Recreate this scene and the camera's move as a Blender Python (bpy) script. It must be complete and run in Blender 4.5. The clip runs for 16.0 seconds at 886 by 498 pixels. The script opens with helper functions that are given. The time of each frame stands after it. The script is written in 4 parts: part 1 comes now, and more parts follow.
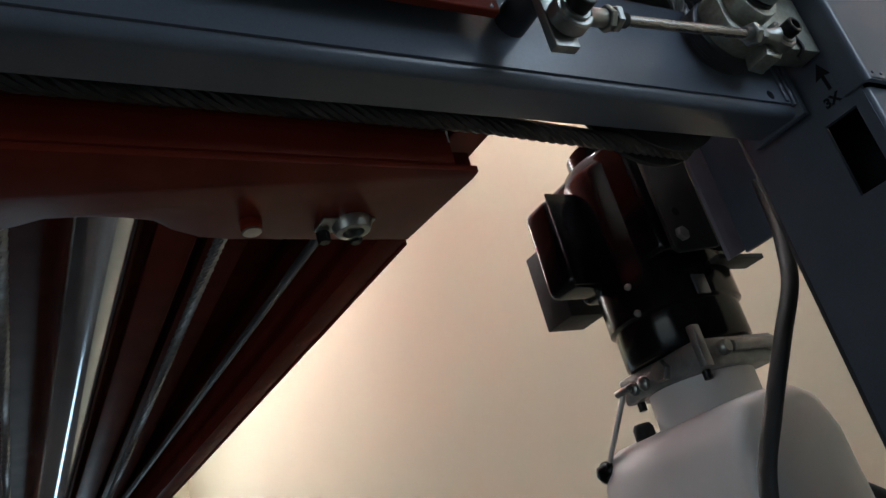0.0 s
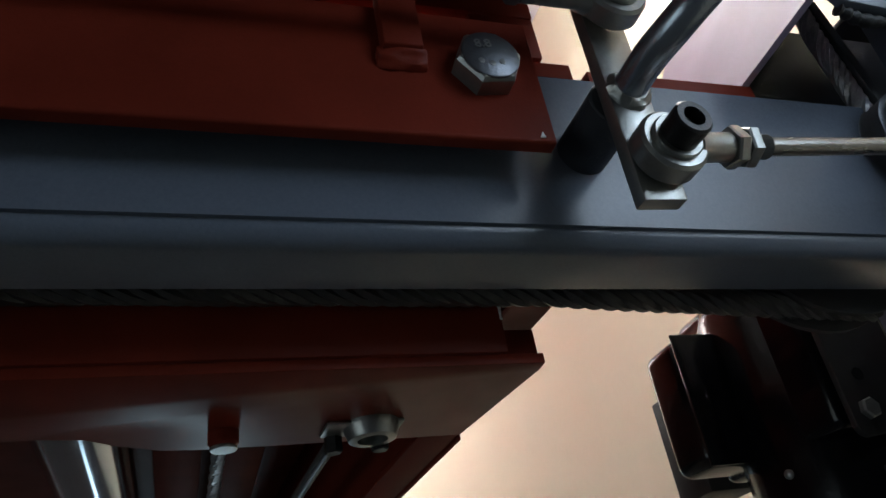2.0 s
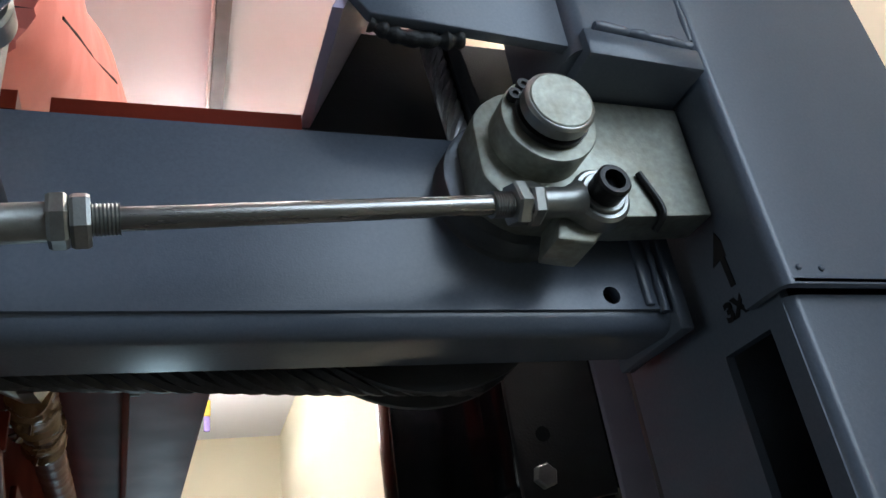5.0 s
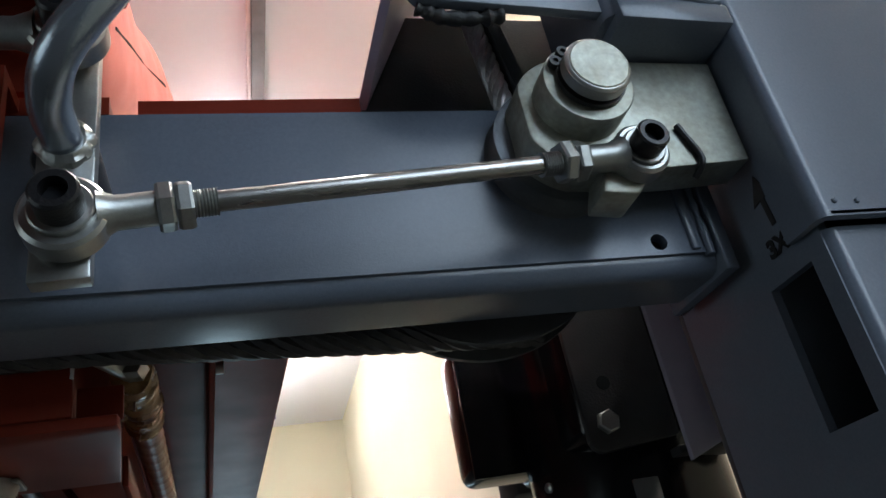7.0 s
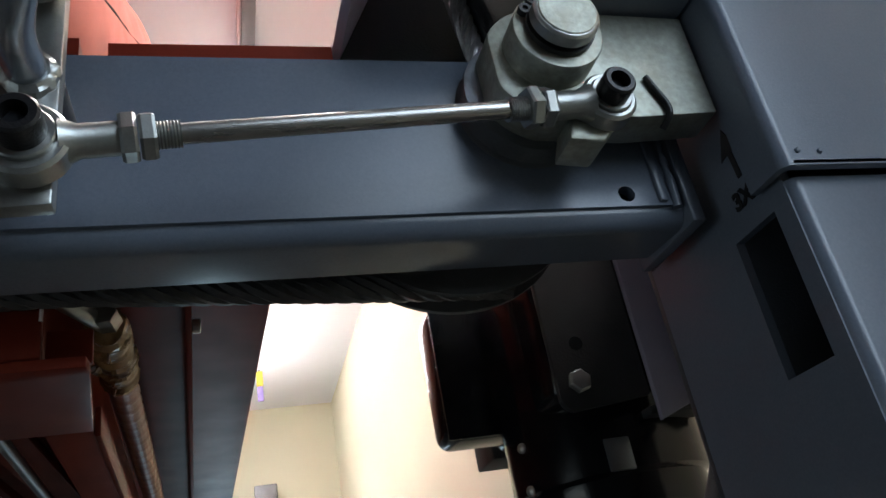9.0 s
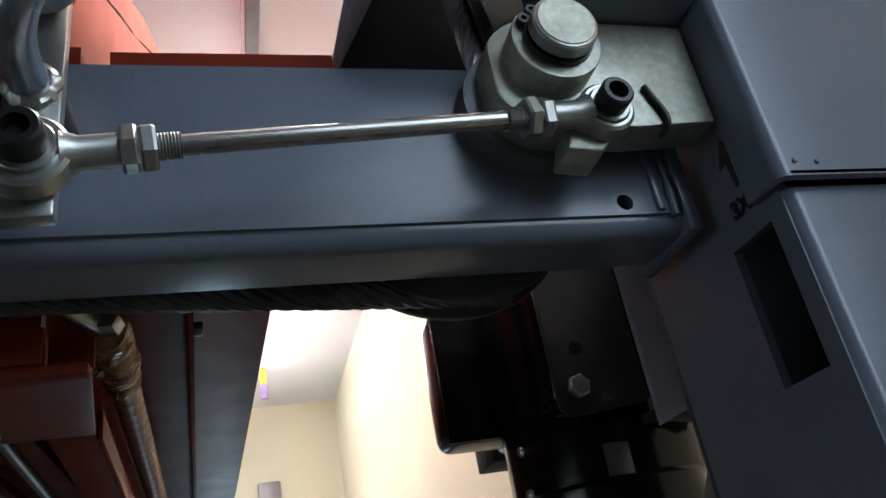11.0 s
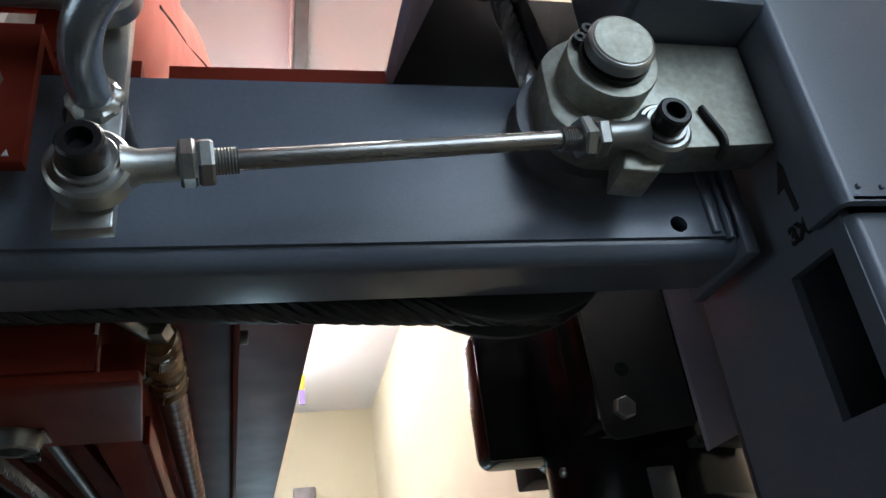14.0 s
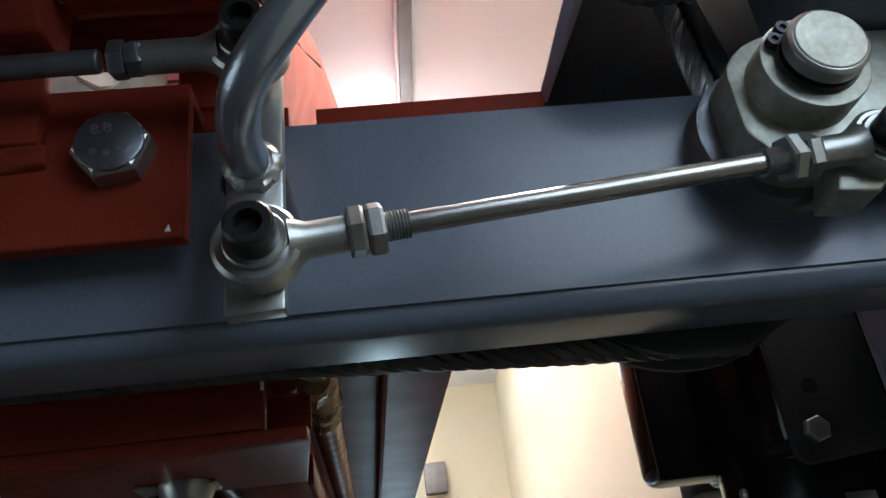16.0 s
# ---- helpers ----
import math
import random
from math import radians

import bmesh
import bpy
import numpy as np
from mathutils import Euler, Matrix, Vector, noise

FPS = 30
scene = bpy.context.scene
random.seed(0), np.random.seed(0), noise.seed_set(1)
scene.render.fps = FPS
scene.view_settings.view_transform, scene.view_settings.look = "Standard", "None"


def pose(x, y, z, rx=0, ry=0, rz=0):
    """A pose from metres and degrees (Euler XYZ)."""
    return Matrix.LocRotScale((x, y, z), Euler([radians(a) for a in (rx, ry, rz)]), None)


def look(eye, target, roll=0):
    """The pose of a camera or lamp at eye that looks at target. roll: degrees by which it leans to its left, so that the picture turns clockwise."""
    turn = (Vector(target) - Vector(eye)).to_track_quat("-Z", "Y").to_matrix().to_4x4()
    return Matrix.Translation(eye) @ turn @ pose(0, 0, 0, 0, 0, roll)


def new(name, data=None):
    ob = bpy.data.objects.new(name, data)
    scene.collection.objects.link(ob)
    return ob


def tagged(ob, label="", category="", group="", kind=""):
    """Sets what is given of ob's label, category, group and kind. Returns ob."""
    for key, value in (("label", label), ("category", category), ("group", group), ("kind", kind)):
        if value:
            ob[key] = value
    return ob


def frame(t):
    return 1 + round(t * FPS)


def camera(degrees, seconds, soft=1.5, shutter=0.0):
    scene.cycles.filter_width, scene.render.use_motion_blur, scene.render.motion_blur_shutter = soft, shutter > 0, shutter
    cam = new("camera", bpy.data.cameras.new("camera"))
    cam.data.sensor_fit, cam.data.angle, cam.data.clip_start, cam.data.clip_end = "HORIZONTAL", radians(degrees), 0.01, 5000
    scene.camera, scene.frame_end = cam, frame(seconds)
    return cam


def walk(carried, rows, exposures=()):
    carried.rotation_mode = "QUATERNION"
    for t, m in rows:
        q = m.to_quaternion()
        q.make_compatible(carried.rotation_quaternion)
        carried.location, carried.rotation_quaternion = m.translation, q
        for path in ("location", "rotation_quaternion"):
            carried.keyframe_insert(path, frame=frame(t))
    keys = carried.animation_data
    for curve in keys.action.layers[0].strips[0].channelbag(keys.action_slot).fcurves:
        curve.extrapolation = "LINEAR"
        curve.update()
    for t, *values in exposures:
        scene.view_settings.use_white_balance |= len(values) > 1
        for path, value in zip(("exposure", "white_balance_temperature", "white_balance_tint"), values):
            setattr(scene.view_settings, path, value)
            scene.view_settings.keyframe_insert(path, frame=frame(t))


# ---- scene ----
cam = camera(59.5, 16.0)
PATH = [
    (0, (-0.638, -0.342, 1.585), (0.35, 1.196, 2.396), -15.2),
    (0.5, (-0.542, -0.301, 1.594), (0.308, 1.272, 2.491), -12.9),
    (1, (-0.496, -0.302, 1.615), (0.192, 1.324, 2.554), -9.9),
    (1.5, (-0.493, -0.283, 1.648), (0.153, 1.344, 2.616), -9.6),
    (2, (-0.495, -0.261, 1.731), (0.143, 1.341, 2.745), -10.4),
    (2.5, (-0.466, -0.288, 1.761), (0.259, 1.284, 2.763), -12.7),
    (3, (-0.45, -0.309, 1.775), (0.37, 1.213, 2.781), -14.5),
    (3.5, (-0.421, -0.309, 1.757), (0.423, 1.175, 2.798), -13.5),
    (4, (-0.37, -0.287, 1.75), (0.466, 1.194, 2.803), -12.0),
    (4.5, (-0.3, -0.29, 1.752), (0.415, 1.28, 2.76), -8.8),
    (5, (-0.235, -0.289, 1.774), (0.41, 1.351, 2.719), -9.2),
    (5.2, (-0.241, -0.286, 1.78), (0.388, 1.373, 2.702), -9.4),
    (7.3, (-0.252, -0.311, 1.748), (0.263, 1.389, 2.668), -11.6),
    (7.5, (-0.253, -0.309, 1.745), (0.248, 1.387, 2.678), -11.4),
    (8, (-0.245, -0.306, 1.743), (0.276, 1.392, 2.663), -11.0),
    (8.5, (-0.239, -0.306, 1.736), (0.3, 1.396, 2.637), -11.0),
    (9, (-0.241, -0.305, 1.733), (0.308, 1.403, 2.618), -11.0),
    (9.2, (-0.24, -0.31, 1.735), (0.321, 1.403, 2.602), -11.2),
    (11.5, (-0.239, -0.31, 1.736), (0.296, 1.398, 2.628), -10.7),
    (12, (-0.239, -0.311, 1.735), (0.298, 1.39, 2.641), -10.9),
    (12.5, (-0.241, -0.31, 1.736), (0.298, 1.388, 2.645), -10.9),
    (13, (-0.239, -0.312, 1.743), (0.233, 1.402, 2.658), -9.1),
    (13.5, (-0.24, -0.312, 1.742), (0.216, 1.406, 2.659), -8.3),
    (14, (-0.243, -0.309, 1.741), (0.198, 1.412, 2.66), -7.9),
    (14.5, (-0.243, -0.311, 1.738), (0.192, 1.41, 2.66), -7.6),
    (15, (-0.25, -0.305, 1.739), (0.144, 1.428, 2.655), -7.5),
    (15.5, (-0.261, -0.296, 1.745), (0.075, 1.455, 2.651), -7.5),
    (16, (-0.264, -0.294, 1.788), (-0.106, 1.493, 2.672), -7.4),
]
walk(cam, [(t, look(eye, target, roll)) for t, eye, target, roll in PATH], [(0.0, -0.22), (1.5, -0.25), (3, 0.0), (4, 0.08), (16, 0.08)])

# ---- light ----
world = bpy.data.worlds.new("sky")
world.use_nodes = True
scene.world = world
sky = world.node_tree.nodes.new("ShaderNodeTexSky")
sky.sky_type = "NISHITA"
sky.sun_disc = False
sky.sun_elevation, sky.sun_rotation = radians(35), radians(200)
world.node_tree.links.new(sky.outputs[0], world.node_tree.nodes["Background"].inputs[0])
world.node_tree.nodes["Background"].inputs[1].default_value = 0.12
scene.view_settings.exposure = 0.0


def area_lamp(name, place, target, sx, sy, watts, colour):
    lamp = bpy.data.lights.new(name, "AREA")
    lamp.shape, lamp.size, lamp.size_y, lamp.energy, lamp.color = "RECTANGLE", sx, sy, watts, colour
    ob = new(name, lamp)
    ob.matrix_world = look(place, target)
    return ob


# daylight in the window of the side wall, before the lift's end
area_lamp("window_daylight", (0.50, -1.25, 2.42), (-0.5, -0.35, 1.75), 1.0, 1.0, 17, (0.66, 0.82, 1.0))
# in a gate opening added unseen in the far side wall, as soft fill
area_lamp("gate_fill", (-4.98, -1.5, 1.25), (0.5, -0.2, 1.7), 2.6, 2.3, 23, (0.70, 0.88, 1.0))
# and in the low narrow door at the far end
area_lamp("door_daylight", (-0.33, 5.58, 0.95), (-0.33, 0.0, 1.2), 0.22, 1.8, 5, (0.58, 0.84, 1.0))

# ---- materials ----


def material(name, colour, rough=0.5, metal=0.0, spot=(0.0, 20.0), grain=(0.0, 400.0), bump=(0.0, 900.0), colour2=None, coat=0.0, aniso=None, rough_var=0.1, island=0.0):
    """A surface with stains at one scale, grain at another, and fine relief. Scales are per metre."""
    m = bpy.data.materials.new(name)
    m.use_nodes = True
    nt = m.node_tree
    n, l = nt.nodes, nt.links
    bsdf = n["Principled BSDF"]
    co = n.new("ShaderNodeTexCoord")
    mapping = n.new("ShaderNodeMapping")
    l.new(co.outputs["Object"], mapping.inputs[0])
    if aniso:
        mapping.inputs["Scale"].default_value = aniso
    big = n.new("ShaderNodeTexNoise")
    big.inputs["Scale"].default_value, big.inputs["Detail"].default_value = spot[1], 5
    fine = n.new("ShaderNodeTexNoise")
    fine.inputs["Scale"].default_value, fine.inputs["Detail"].default_value = grain[1], 3
    l.new(mapping.outputs[0], big.inputs[0])
    l.new(mapping.outputs[0], fine.inputs[0])
    ramp = n.new("ShaderNodeMapRange")
    ramp.inputs[1].default_value, ramp.inputs[2].default_value = 0.35, 0.65
    l.new(big.outputs[0], ramp.inputs[0])
    mix = n.new("ShaderNodeMix")
    mix.data_type = "RGBA"
    mix.inputs[6].default_value = (*colour, 1)
    mix.inputs[7].default_value = (*(colour2 or [c * (1 - spot[0]) for c in colour]), 1)
    l.new(ramp.outputs[0], mix.inputs[0])
    hsv = n.new("ShaderNodeHueSaturation")
    val = n.new("ShaderNodeMapRange")
    val.inputs[3].default_value, val.inputs[4].default_value = 1 - grain[0], 1 + grain[0]
    l.new(fine.outputs[0], val.inputs[0])
    l.new(val.outputs[0], hsv.inputs["Value"])
    l.new(mix.outputs[2], hsv.inputs["Color"])
    l.new(hsv.outputs[0], bsdf.inputs["Base Color"])
    rr = n.new("ShaderNodeMapRange")
    rr.inputs[3].default_value, rr.inputs[4].default_value = max(0.03, rough - rough_var), min(1, rough + rough_var)
    l.new(big.outputs[0], rr.inputs[0])
    l.new(rr.outputs[0], bsdf.inputs["Roughness"])
    bsdf.inputs["Metallic"].default_value = metal
    bsdf.inputs["Coat Weight"].default_value = coat
    if bump[0]:
        relief = n.new("ShaderNodeTexNoise")
        relief.inputs["Scale"].default_value, relief.inputs["Detail"].default_value = bump[1], 2
        l.new(mapping.outputs[0], relief.inputs[0])
        b = n.new("ShaderNodeBump")
        b.inputs["Strength"].default_value, b.inputs["Distance"].default_value = bump[0], 0.001
        l.new(relief.outputs[0], b.inputs["Height"])
        l.new(b.outputs[0], bsdf.inputs["Normal"])
    return m


GREY = material("grey_powder_coat", (0.122, 0.142, 0.178), 0.21, 0.0, (0.10, 9), (0.14, 700), (0.07, 1100), rough_var=0.05)
# grey paint made pale lilac: the ceiling's bright sheen is in the colour
LILAC_SHEEN = material("grey_paint_with_lilac_sheen", (0.52, 0.44, 0.60), 0.55, 0.0, (0.08, 14), (0.05, 500), (0.1, 700))
# dark grey paint, also standing in for shade inside post and housing
GREY_DARK = material("dark_grey_and_inner_shade", (0.032, 0.035, 0.042), 0.55, 0.0, (0.3, 20), (0.06, 500), (0.2, 700))
RED = material("red_oxide_paint", (0.185, 0.027, 0.015), 0.36, 0.0, (0.22, 18), (0.08, 600), (0.08, 1000), rough_var=0.08)
RED_BRIGHT = material("red_paint_clean", (0.50, 0.15, 0.125), 0.42, 0.0, (0.12, 15), (0.04, 600), (0.2, 500))
ZINC = material("zinc_plated_steel", (0.40, 0.405, 0.385), 0.33, 0.85, (0.25, 60), (0.10, 900), (0.07, 900), rough_var=0.12)
ZINC_STAIN = material("stained_zinc_plate", (0.36, 0.37, 0.325), 0.44, 0.65, (0.35, 90), (0.35, 300), (0.08, 700), colour2=(0.29, 0.29, 0.24), rough_var=0.14)
STEEL = material("bright_steel", (0.50, 0.49, 0.47), 0.30, 0.95, (0.2, 40), (0.1, 900), (0.15, 900))
ROD = material("drawn_steel_rod", (0.34, 0.325, 0.31), 0.28, 0.9, (0.2, 30), (0.05, 500), (0.03, 300), aniso=(1, 14, 14))
DARK_STEEL = material("dull_steel_rod", (0.20, 0.21, 0.23), 0.38, 0.85, (0.25, 30), (0.1, 600), (0.2, 500))
PIPE = material("grey_metallic_pipe", (0.36, 0.40, 0.45), 0.25, 0.8, (0.2, 25), (0.06, 700), (0.12, 700))
BLACK_OXIDE = material("black_oxide_steel", (0.022, 0.021, 0.022), 0.34, 0.4, (0.3, 80), (0.2, 900), (0.2, 900))
BLACK = material("black_gloss_paint", (0.005, 0.005, 0.006), 0.17, 0.0, (0.3, 25), (0.2, 500), (0.06, 300), rough_var=0.05)
BLACK_MATT = material("black_rubber", (0.014, 0.014, 0.015), 0.6, 0.0, (0.3, 40), (0.2, 700), (0.3, 600))
CHROME = material("chromed_rod", (0.44, 0.47, 0.52), 0.12, 1.0, (0.08, 20), (0.03, 700), rough_var=0.04)
ALU = material("cast_aluminium", (0.36, 0.36, 0.36), 0.45, 0.8, (0.25, 60), (0.12, 700), (0.4, 500))
TANK = material("milky_plastic", (0.80, 0.78, 0.78), 0.42, 0.0, (0.06, 12), (0.02, 500), (0.1, 200))
ROPE = material("steel_wire_rope", (0.48, 0.48, 0.50), 0.36, 0.7, (0.35, 90), (0.2, 900), (0.3, 900))
# much darker tone of wire rope, for the one along the crossbeam
ROPE_DARK = material("dark_wire_rope", (0.075, 0.072, 0.072), 0.42, 0.5, (0.35, 90), (0.2, 900), (0.3, 900))
TAPE = material("brown_packing_tape", (0.50, 0.32, 0.15), 0.26, 0.0, (0.4, 60), (0.15, 300), (0.5, 150), colour2=(0.14, 0.07, 0.04))
HOSE_RED = material("red_brown_hose_sleeve", (0.24, 0.09, 0.06), 0.42, 0.0, (0.25, 40), (0.1, 500), (0.3, 300))
WALL = material("cream_wall_paint", (0.74, 0.71, 0.545), 0.85, 0.0, (0.05, 1.5), (0.02, 60), (0.25, 130))
CEIL = material("white_ceiling_paint", (0.82, 0.84, 0.90), 0.88, 0.0, (0.04, 1.2), (0.02, 60), (0.2, 130))
FLOOR = material("grey_concrete", (0.13, 0.127, 0.125), 0.7, 0.0, (0.25, 2.5), (0.1, 60), (0.5, 90))
# for walls out of view: dark so that they bounce little light
WALL_DARK = material("unseen_wall_darkened", (0.10, 0.10, 0.11), 0.8, 0.0, (0.1, 1.5), (0.03, 60), (0.25, 130))
RAIL = material("galvanised_rail", (0.20, 0.20, 0.21), 0.5, 0.6, (0.15, 20), (0.06, 300), (0.2, 300))
YELLOW = material("yellow_plastic", (0.65, 0.48, 0.06), 0.5, 0.0, (0.1, 30))
VIOLET = material("violet_plastic", (0.20, 0.15, 0.36), 0.5, 0.0, (0.1, 30))
# darker copy of the lilac, toned down for the rear flange
LILAC_DULL = material("dull_lilac_grey", (0.27, 0.24, 0.30), 0.6, 0.0, (0.12, 14), (0.05, 500), (0.1, 700))
WHITE = material("white_print", (0.7, 0.7, 0.7), 0.6)
# marker ink, and the black painted in for the dark of holes and gaps
INK_AND_HOLLOWS = material("black_ink_and_hollow_shade", (0.012, 0.012, 0.014), 0.6, 0.0, (0.2, 200))
RED.node_tree.nodes["Principled BSDF"].inputs["Specular IOR Level"].default_value = 0.07
BLACK.node_tree.nodes["Principled BSDF"].inputs["Specular IOR Level"].default_value = 0.3
RED_BRIGHT.node_tree.nodes["Principled BSDF"].inputs["Specular IOR Level"].default_value = 0.2
GREY.node_tree.nodes["Principled BSDF"].inputs["Specular IOR Level"].default_value = 0.38
INK_AND_HOLLOWS.node_tree.nodes["Principled BSDF"].inputs["Specular IOR Level"].default_value = 0.1


# glow for the fill tubes that are added out of view
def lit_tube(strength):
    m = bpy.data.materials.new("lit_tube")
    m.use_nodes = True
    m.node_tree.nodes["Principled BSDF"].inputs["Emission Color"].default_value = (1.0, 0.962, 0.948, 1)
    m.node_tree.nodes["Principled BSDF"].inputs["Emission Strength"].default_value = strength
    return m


# ---- shapes ---- (all in the lift's own coordinates: origin at the crossbeam's lower front corner beside the post)
LIFT = Vector((0, 0, 1.9))


def thing(name, at, label, category, group="", kind=""):
    ob = new(name)
    ob.empty_display_size = 0.02
    ob.location = Vector(at) + LIFT
    return tagged(ob, label, category, group, kind)


def part(name, bm, mat, parent=None, label="", smooth=40):
    """One mesh object from a bmesh in the lift's coordinates, under a thing or a part."""
    bmesh.ops.recalc_face_normals(bm, faces=bm.faces[:])
    lo = Vector([min(v.co[i] for v in bm.verts) for i in range(3)])
    hi = Vector([max(v.co[i] for v in bm.verts) for i in range(3)])
    c = (lo + hi) / 2
    bmesh.ops.translate(bm, verts=bm.verts[:], vec=-c)
    for e in bm.edges:
        e.smooth = len(e.link_faces) == 2 and e.calc_face_angle(4) < radians(smooth)
    for f in bm.faces:
        f.smooth = True
    me = bpy.data.meshes.new(name)
    bm.to_mesh(me)
    bm.free()
    me.materials.append(mat)
    ob = new(name, me)
    spot = c + LIFT
    up = parent
    if parent is not None:
        ob.parent = parent
        while up is not None:
            spot = spot - up.location
            up = up.parent
    ob.location = spot
    if label:
        tagged(ob, label)
    return ob


def box(x0, x1, y0, y1, z0, z1, bevel=0.001, seg=2, bm=None):
    b = bmesh.new()
    bmesh.ops.create_cube(b, size=1)
    for v in b.verts:
        v.co = Vector(((x0 + x1) / 2 + v.co.x * (x1 - x0), (y0 + y1) / 2 + v.co.y * (y1 - y0), (z0 + z1) / 2 + v.co.z * (z1 - z0)))
    if bevel:
        bmesh.ops.bevel(b, geom=b.edges[:], offset=bevel, segments=seg, affect="EDGES", profile=0.5)
    return join(bm, b)


def join(bm, b):
    """Adds bmesh b to bm, or gives b itself."""
    if bm is None:
        return b
    me = bpy.data.meshes.new("tmp")
    b.to_mesh(me)
    b.free()
    bm.from_mesh(me)
    bpy.data.meshes.remove(me)
    return bm


def frame_of(p0, p1):
    d = (Vector(p1) - Vector(p0)).normalized()
    a = Vector((0, 0, 1)) if abs(d.z) < 0.9 else Vector((1, 0, 0))
    u = d.cross(a).normalized()
    return d, u, d.cross(u)


def lathe(p0, p1, profile, seg=28, bm=None, turn=0.0, bevel=0.0):
    """A turned piece: profile of (distance from p0 along the axis to p1, radius); its ends are closed."""
    b = bmesh.new()
    d, u, w = frame_of(p0, p1)
    p0 = Vector(p0)
    rings = []
    for s, r in profile:
        rings.append([b.verts.new(p0 + d * s + (u * math.cos(turn + k * 2 * math.pi / seg) + w * math.sin(turn + k * 2 * math.pi / seg)) * max(r, 1e-5)) for k in range(seg)])
    for r0, r1 in zip(rings, rings[1:]):
        for k in range(seg):
            b.faces.new((r0[k], r0[(k + 1) % seg], r1[(k + 1) % seg], r1[k]))
    b.faces.new(rings[0])
    b.faces.new(rings[-1][::-1])
    return join(bm, b)


def rod(p0, p1, r, seg=24, chamfer=0.0008, bm=None, turn=0.0):
    h = (Vector(p1) - Vector(p0)).length
    c = min(chamfer, h / 3, r / 3)
    return lathe(p0, p1, [(0, r - c), (c, r), (h - c, r), (h, r - c)], seg, bm, turn)


def prism(outline, axis, a, b_, bevel=0.0, bm=None, seg=2):
    """An outline (in the two other axes, in their order) drawn out along an axis from a to b_."""
    b = bmesh.new()
    put = {"x": lambda p, s: (s, p[0], p[1]), "y": lambda p, s: (p[0], s, p[1]), "z": lambda p, s: (p[0], p[1], s)}[axis]
    v0 = [b.verts.new(put(p, a)) for p in outline]
    v1 = [b.verts.new(put(p, b_)) for p in outline]
    n = len(outline)
    b.faces.new(v0)
    b.faces.new(v1[::-1])
    for k in range(n):
        b.faces.new((v0[k], v0[(k + 1) % n], v1[(k + 1) % n], v1[k]))
    bmesh.ops.recalc_face_normals(b, faces=b.faces[:])
    if bevel:
        bmesh.ops.bevel(b, geom=[e for e in b.edges if e.calc_face_angle(0) > 0.6], offset=bevel, segments=seg, affect="EDGES", profile=0.5)
    return join(bm, b)


def arc(cx, cy, r, a0, a1, n):
    return [(cx + r * math.cos(radians(a0 + (a1 - a0) * k / n)), cy + r * math.sin(radians(a0 + (a1 - a0) * k / n))) for k in range(n + 1)]


def smooth_path(points, n=8):
    """A smooth curve through the points (Catmull-Rom)."""
    p = [Vector(q) for q in points]
    p = [2 * p[0] - p[1], *p, 2 * p[-1] - p[-2]]
    out = []
    for k in range(1, len(p) - 2):
        for s in range(n):
            t = s / n
            out.append(0.5 * (2 * p[k] + (p[k + 1] - p[k - 1]) * t + (2 * p[k - 1] - 5 * p[k] + 4 * p[k + 1] - p[k + 2]) * t * t + (3 * p[k] - p[k - 1] - 3 * p[k + 1] + p[k + 2]) * t ** 3))
    return out + [p[-2]]


def tube(path, r, seg=16, bm=None, ribs=None):
    b = bmesh.new()
    path = [Vector(q) for q in path]
    u = None
    rings = []
    for k, q in enumerate(path):
        d = (path[min(k + 1, len(path) - 1)] - path[max(k - 1, 0)]).normalized()
        if u is None:
            _, u, _ = frame_of((0, 0, 0), d)
        u = (u - d * u.dot(d)).normalized()
        w = d.cross(u)
        rr = r if ribs is None else ribs[k] * r
        rings.append([b.verts.new(q + (u * math.cos(a) + w * math.sin(a)) * rr) for a in (j * 2 * math.pi / seg for j in range(seg))])
    for r0, r1 in zip(rings, rings[1:]):
        for k in range(seg):
            b.faces.new((r0[k], r0[(k + 1) % seg], r1[(k + 1) % seg], r1[k]))
    b.faces.new(rings[0][::-1])
    b.faces.new(rings[-1])
    return join(bm, b)


def rope(path, r, pitch, strands=6, step=0.004, bm=None, seg=6):
    """A laid wire rope: strands wound round a line."""
    path = [Vector(q) for q in path]
    cum = [0.0]
    for a, c in zip(path, path[1:]):
        cum.append(cum[-1] + (c - a).length)
    n = max(2, int(cum[-1] / step))

    def at(s):
        k = max(i for i in range(len(cum)) if cum[i] <= s + 1e-9)
        k = min(k, len(path) - 2)
        return path[k].lerp(path[k + 1], (s - cum[k]) / max(1e-9, cum[k + 1] - cum[k])), (path[k + 1] - path[k]).normalized()

    lines = [[] for _ in range(strands)]
    u = None
    for i in range(n + 1):
        q, d = at(cum[-1] * i / n)
        if u is None:
            _, u, _ = frame_of((0, 0, 0), d)
        u = (u - d * u.dot(d)).normalized()
        w = d.cross(u)
        for j in range(strands):
            a = 2 * math.pi * (j / strands + cum[-1] * i / n / pitch)
            lines[j].append(q + (u * math.cos(a) + w * math.sin(a)) * r * 0.6)
    return [tube(line, r * 0.42, seg) for line in lines]


def weld(points, r, seed=0, bm=None):
    """A lumpy weld bead along a line."""
    rnd = random.Random(seed)
    p = smooth_path(points, 10)
    off = rnd.random() * 50
    return tube(p, r, 10, bm, [0.85 + 0.5 * noise.noise(Vector((off + 260 * q.x, 260 * q.y, 260 * q.z))) for q in p])


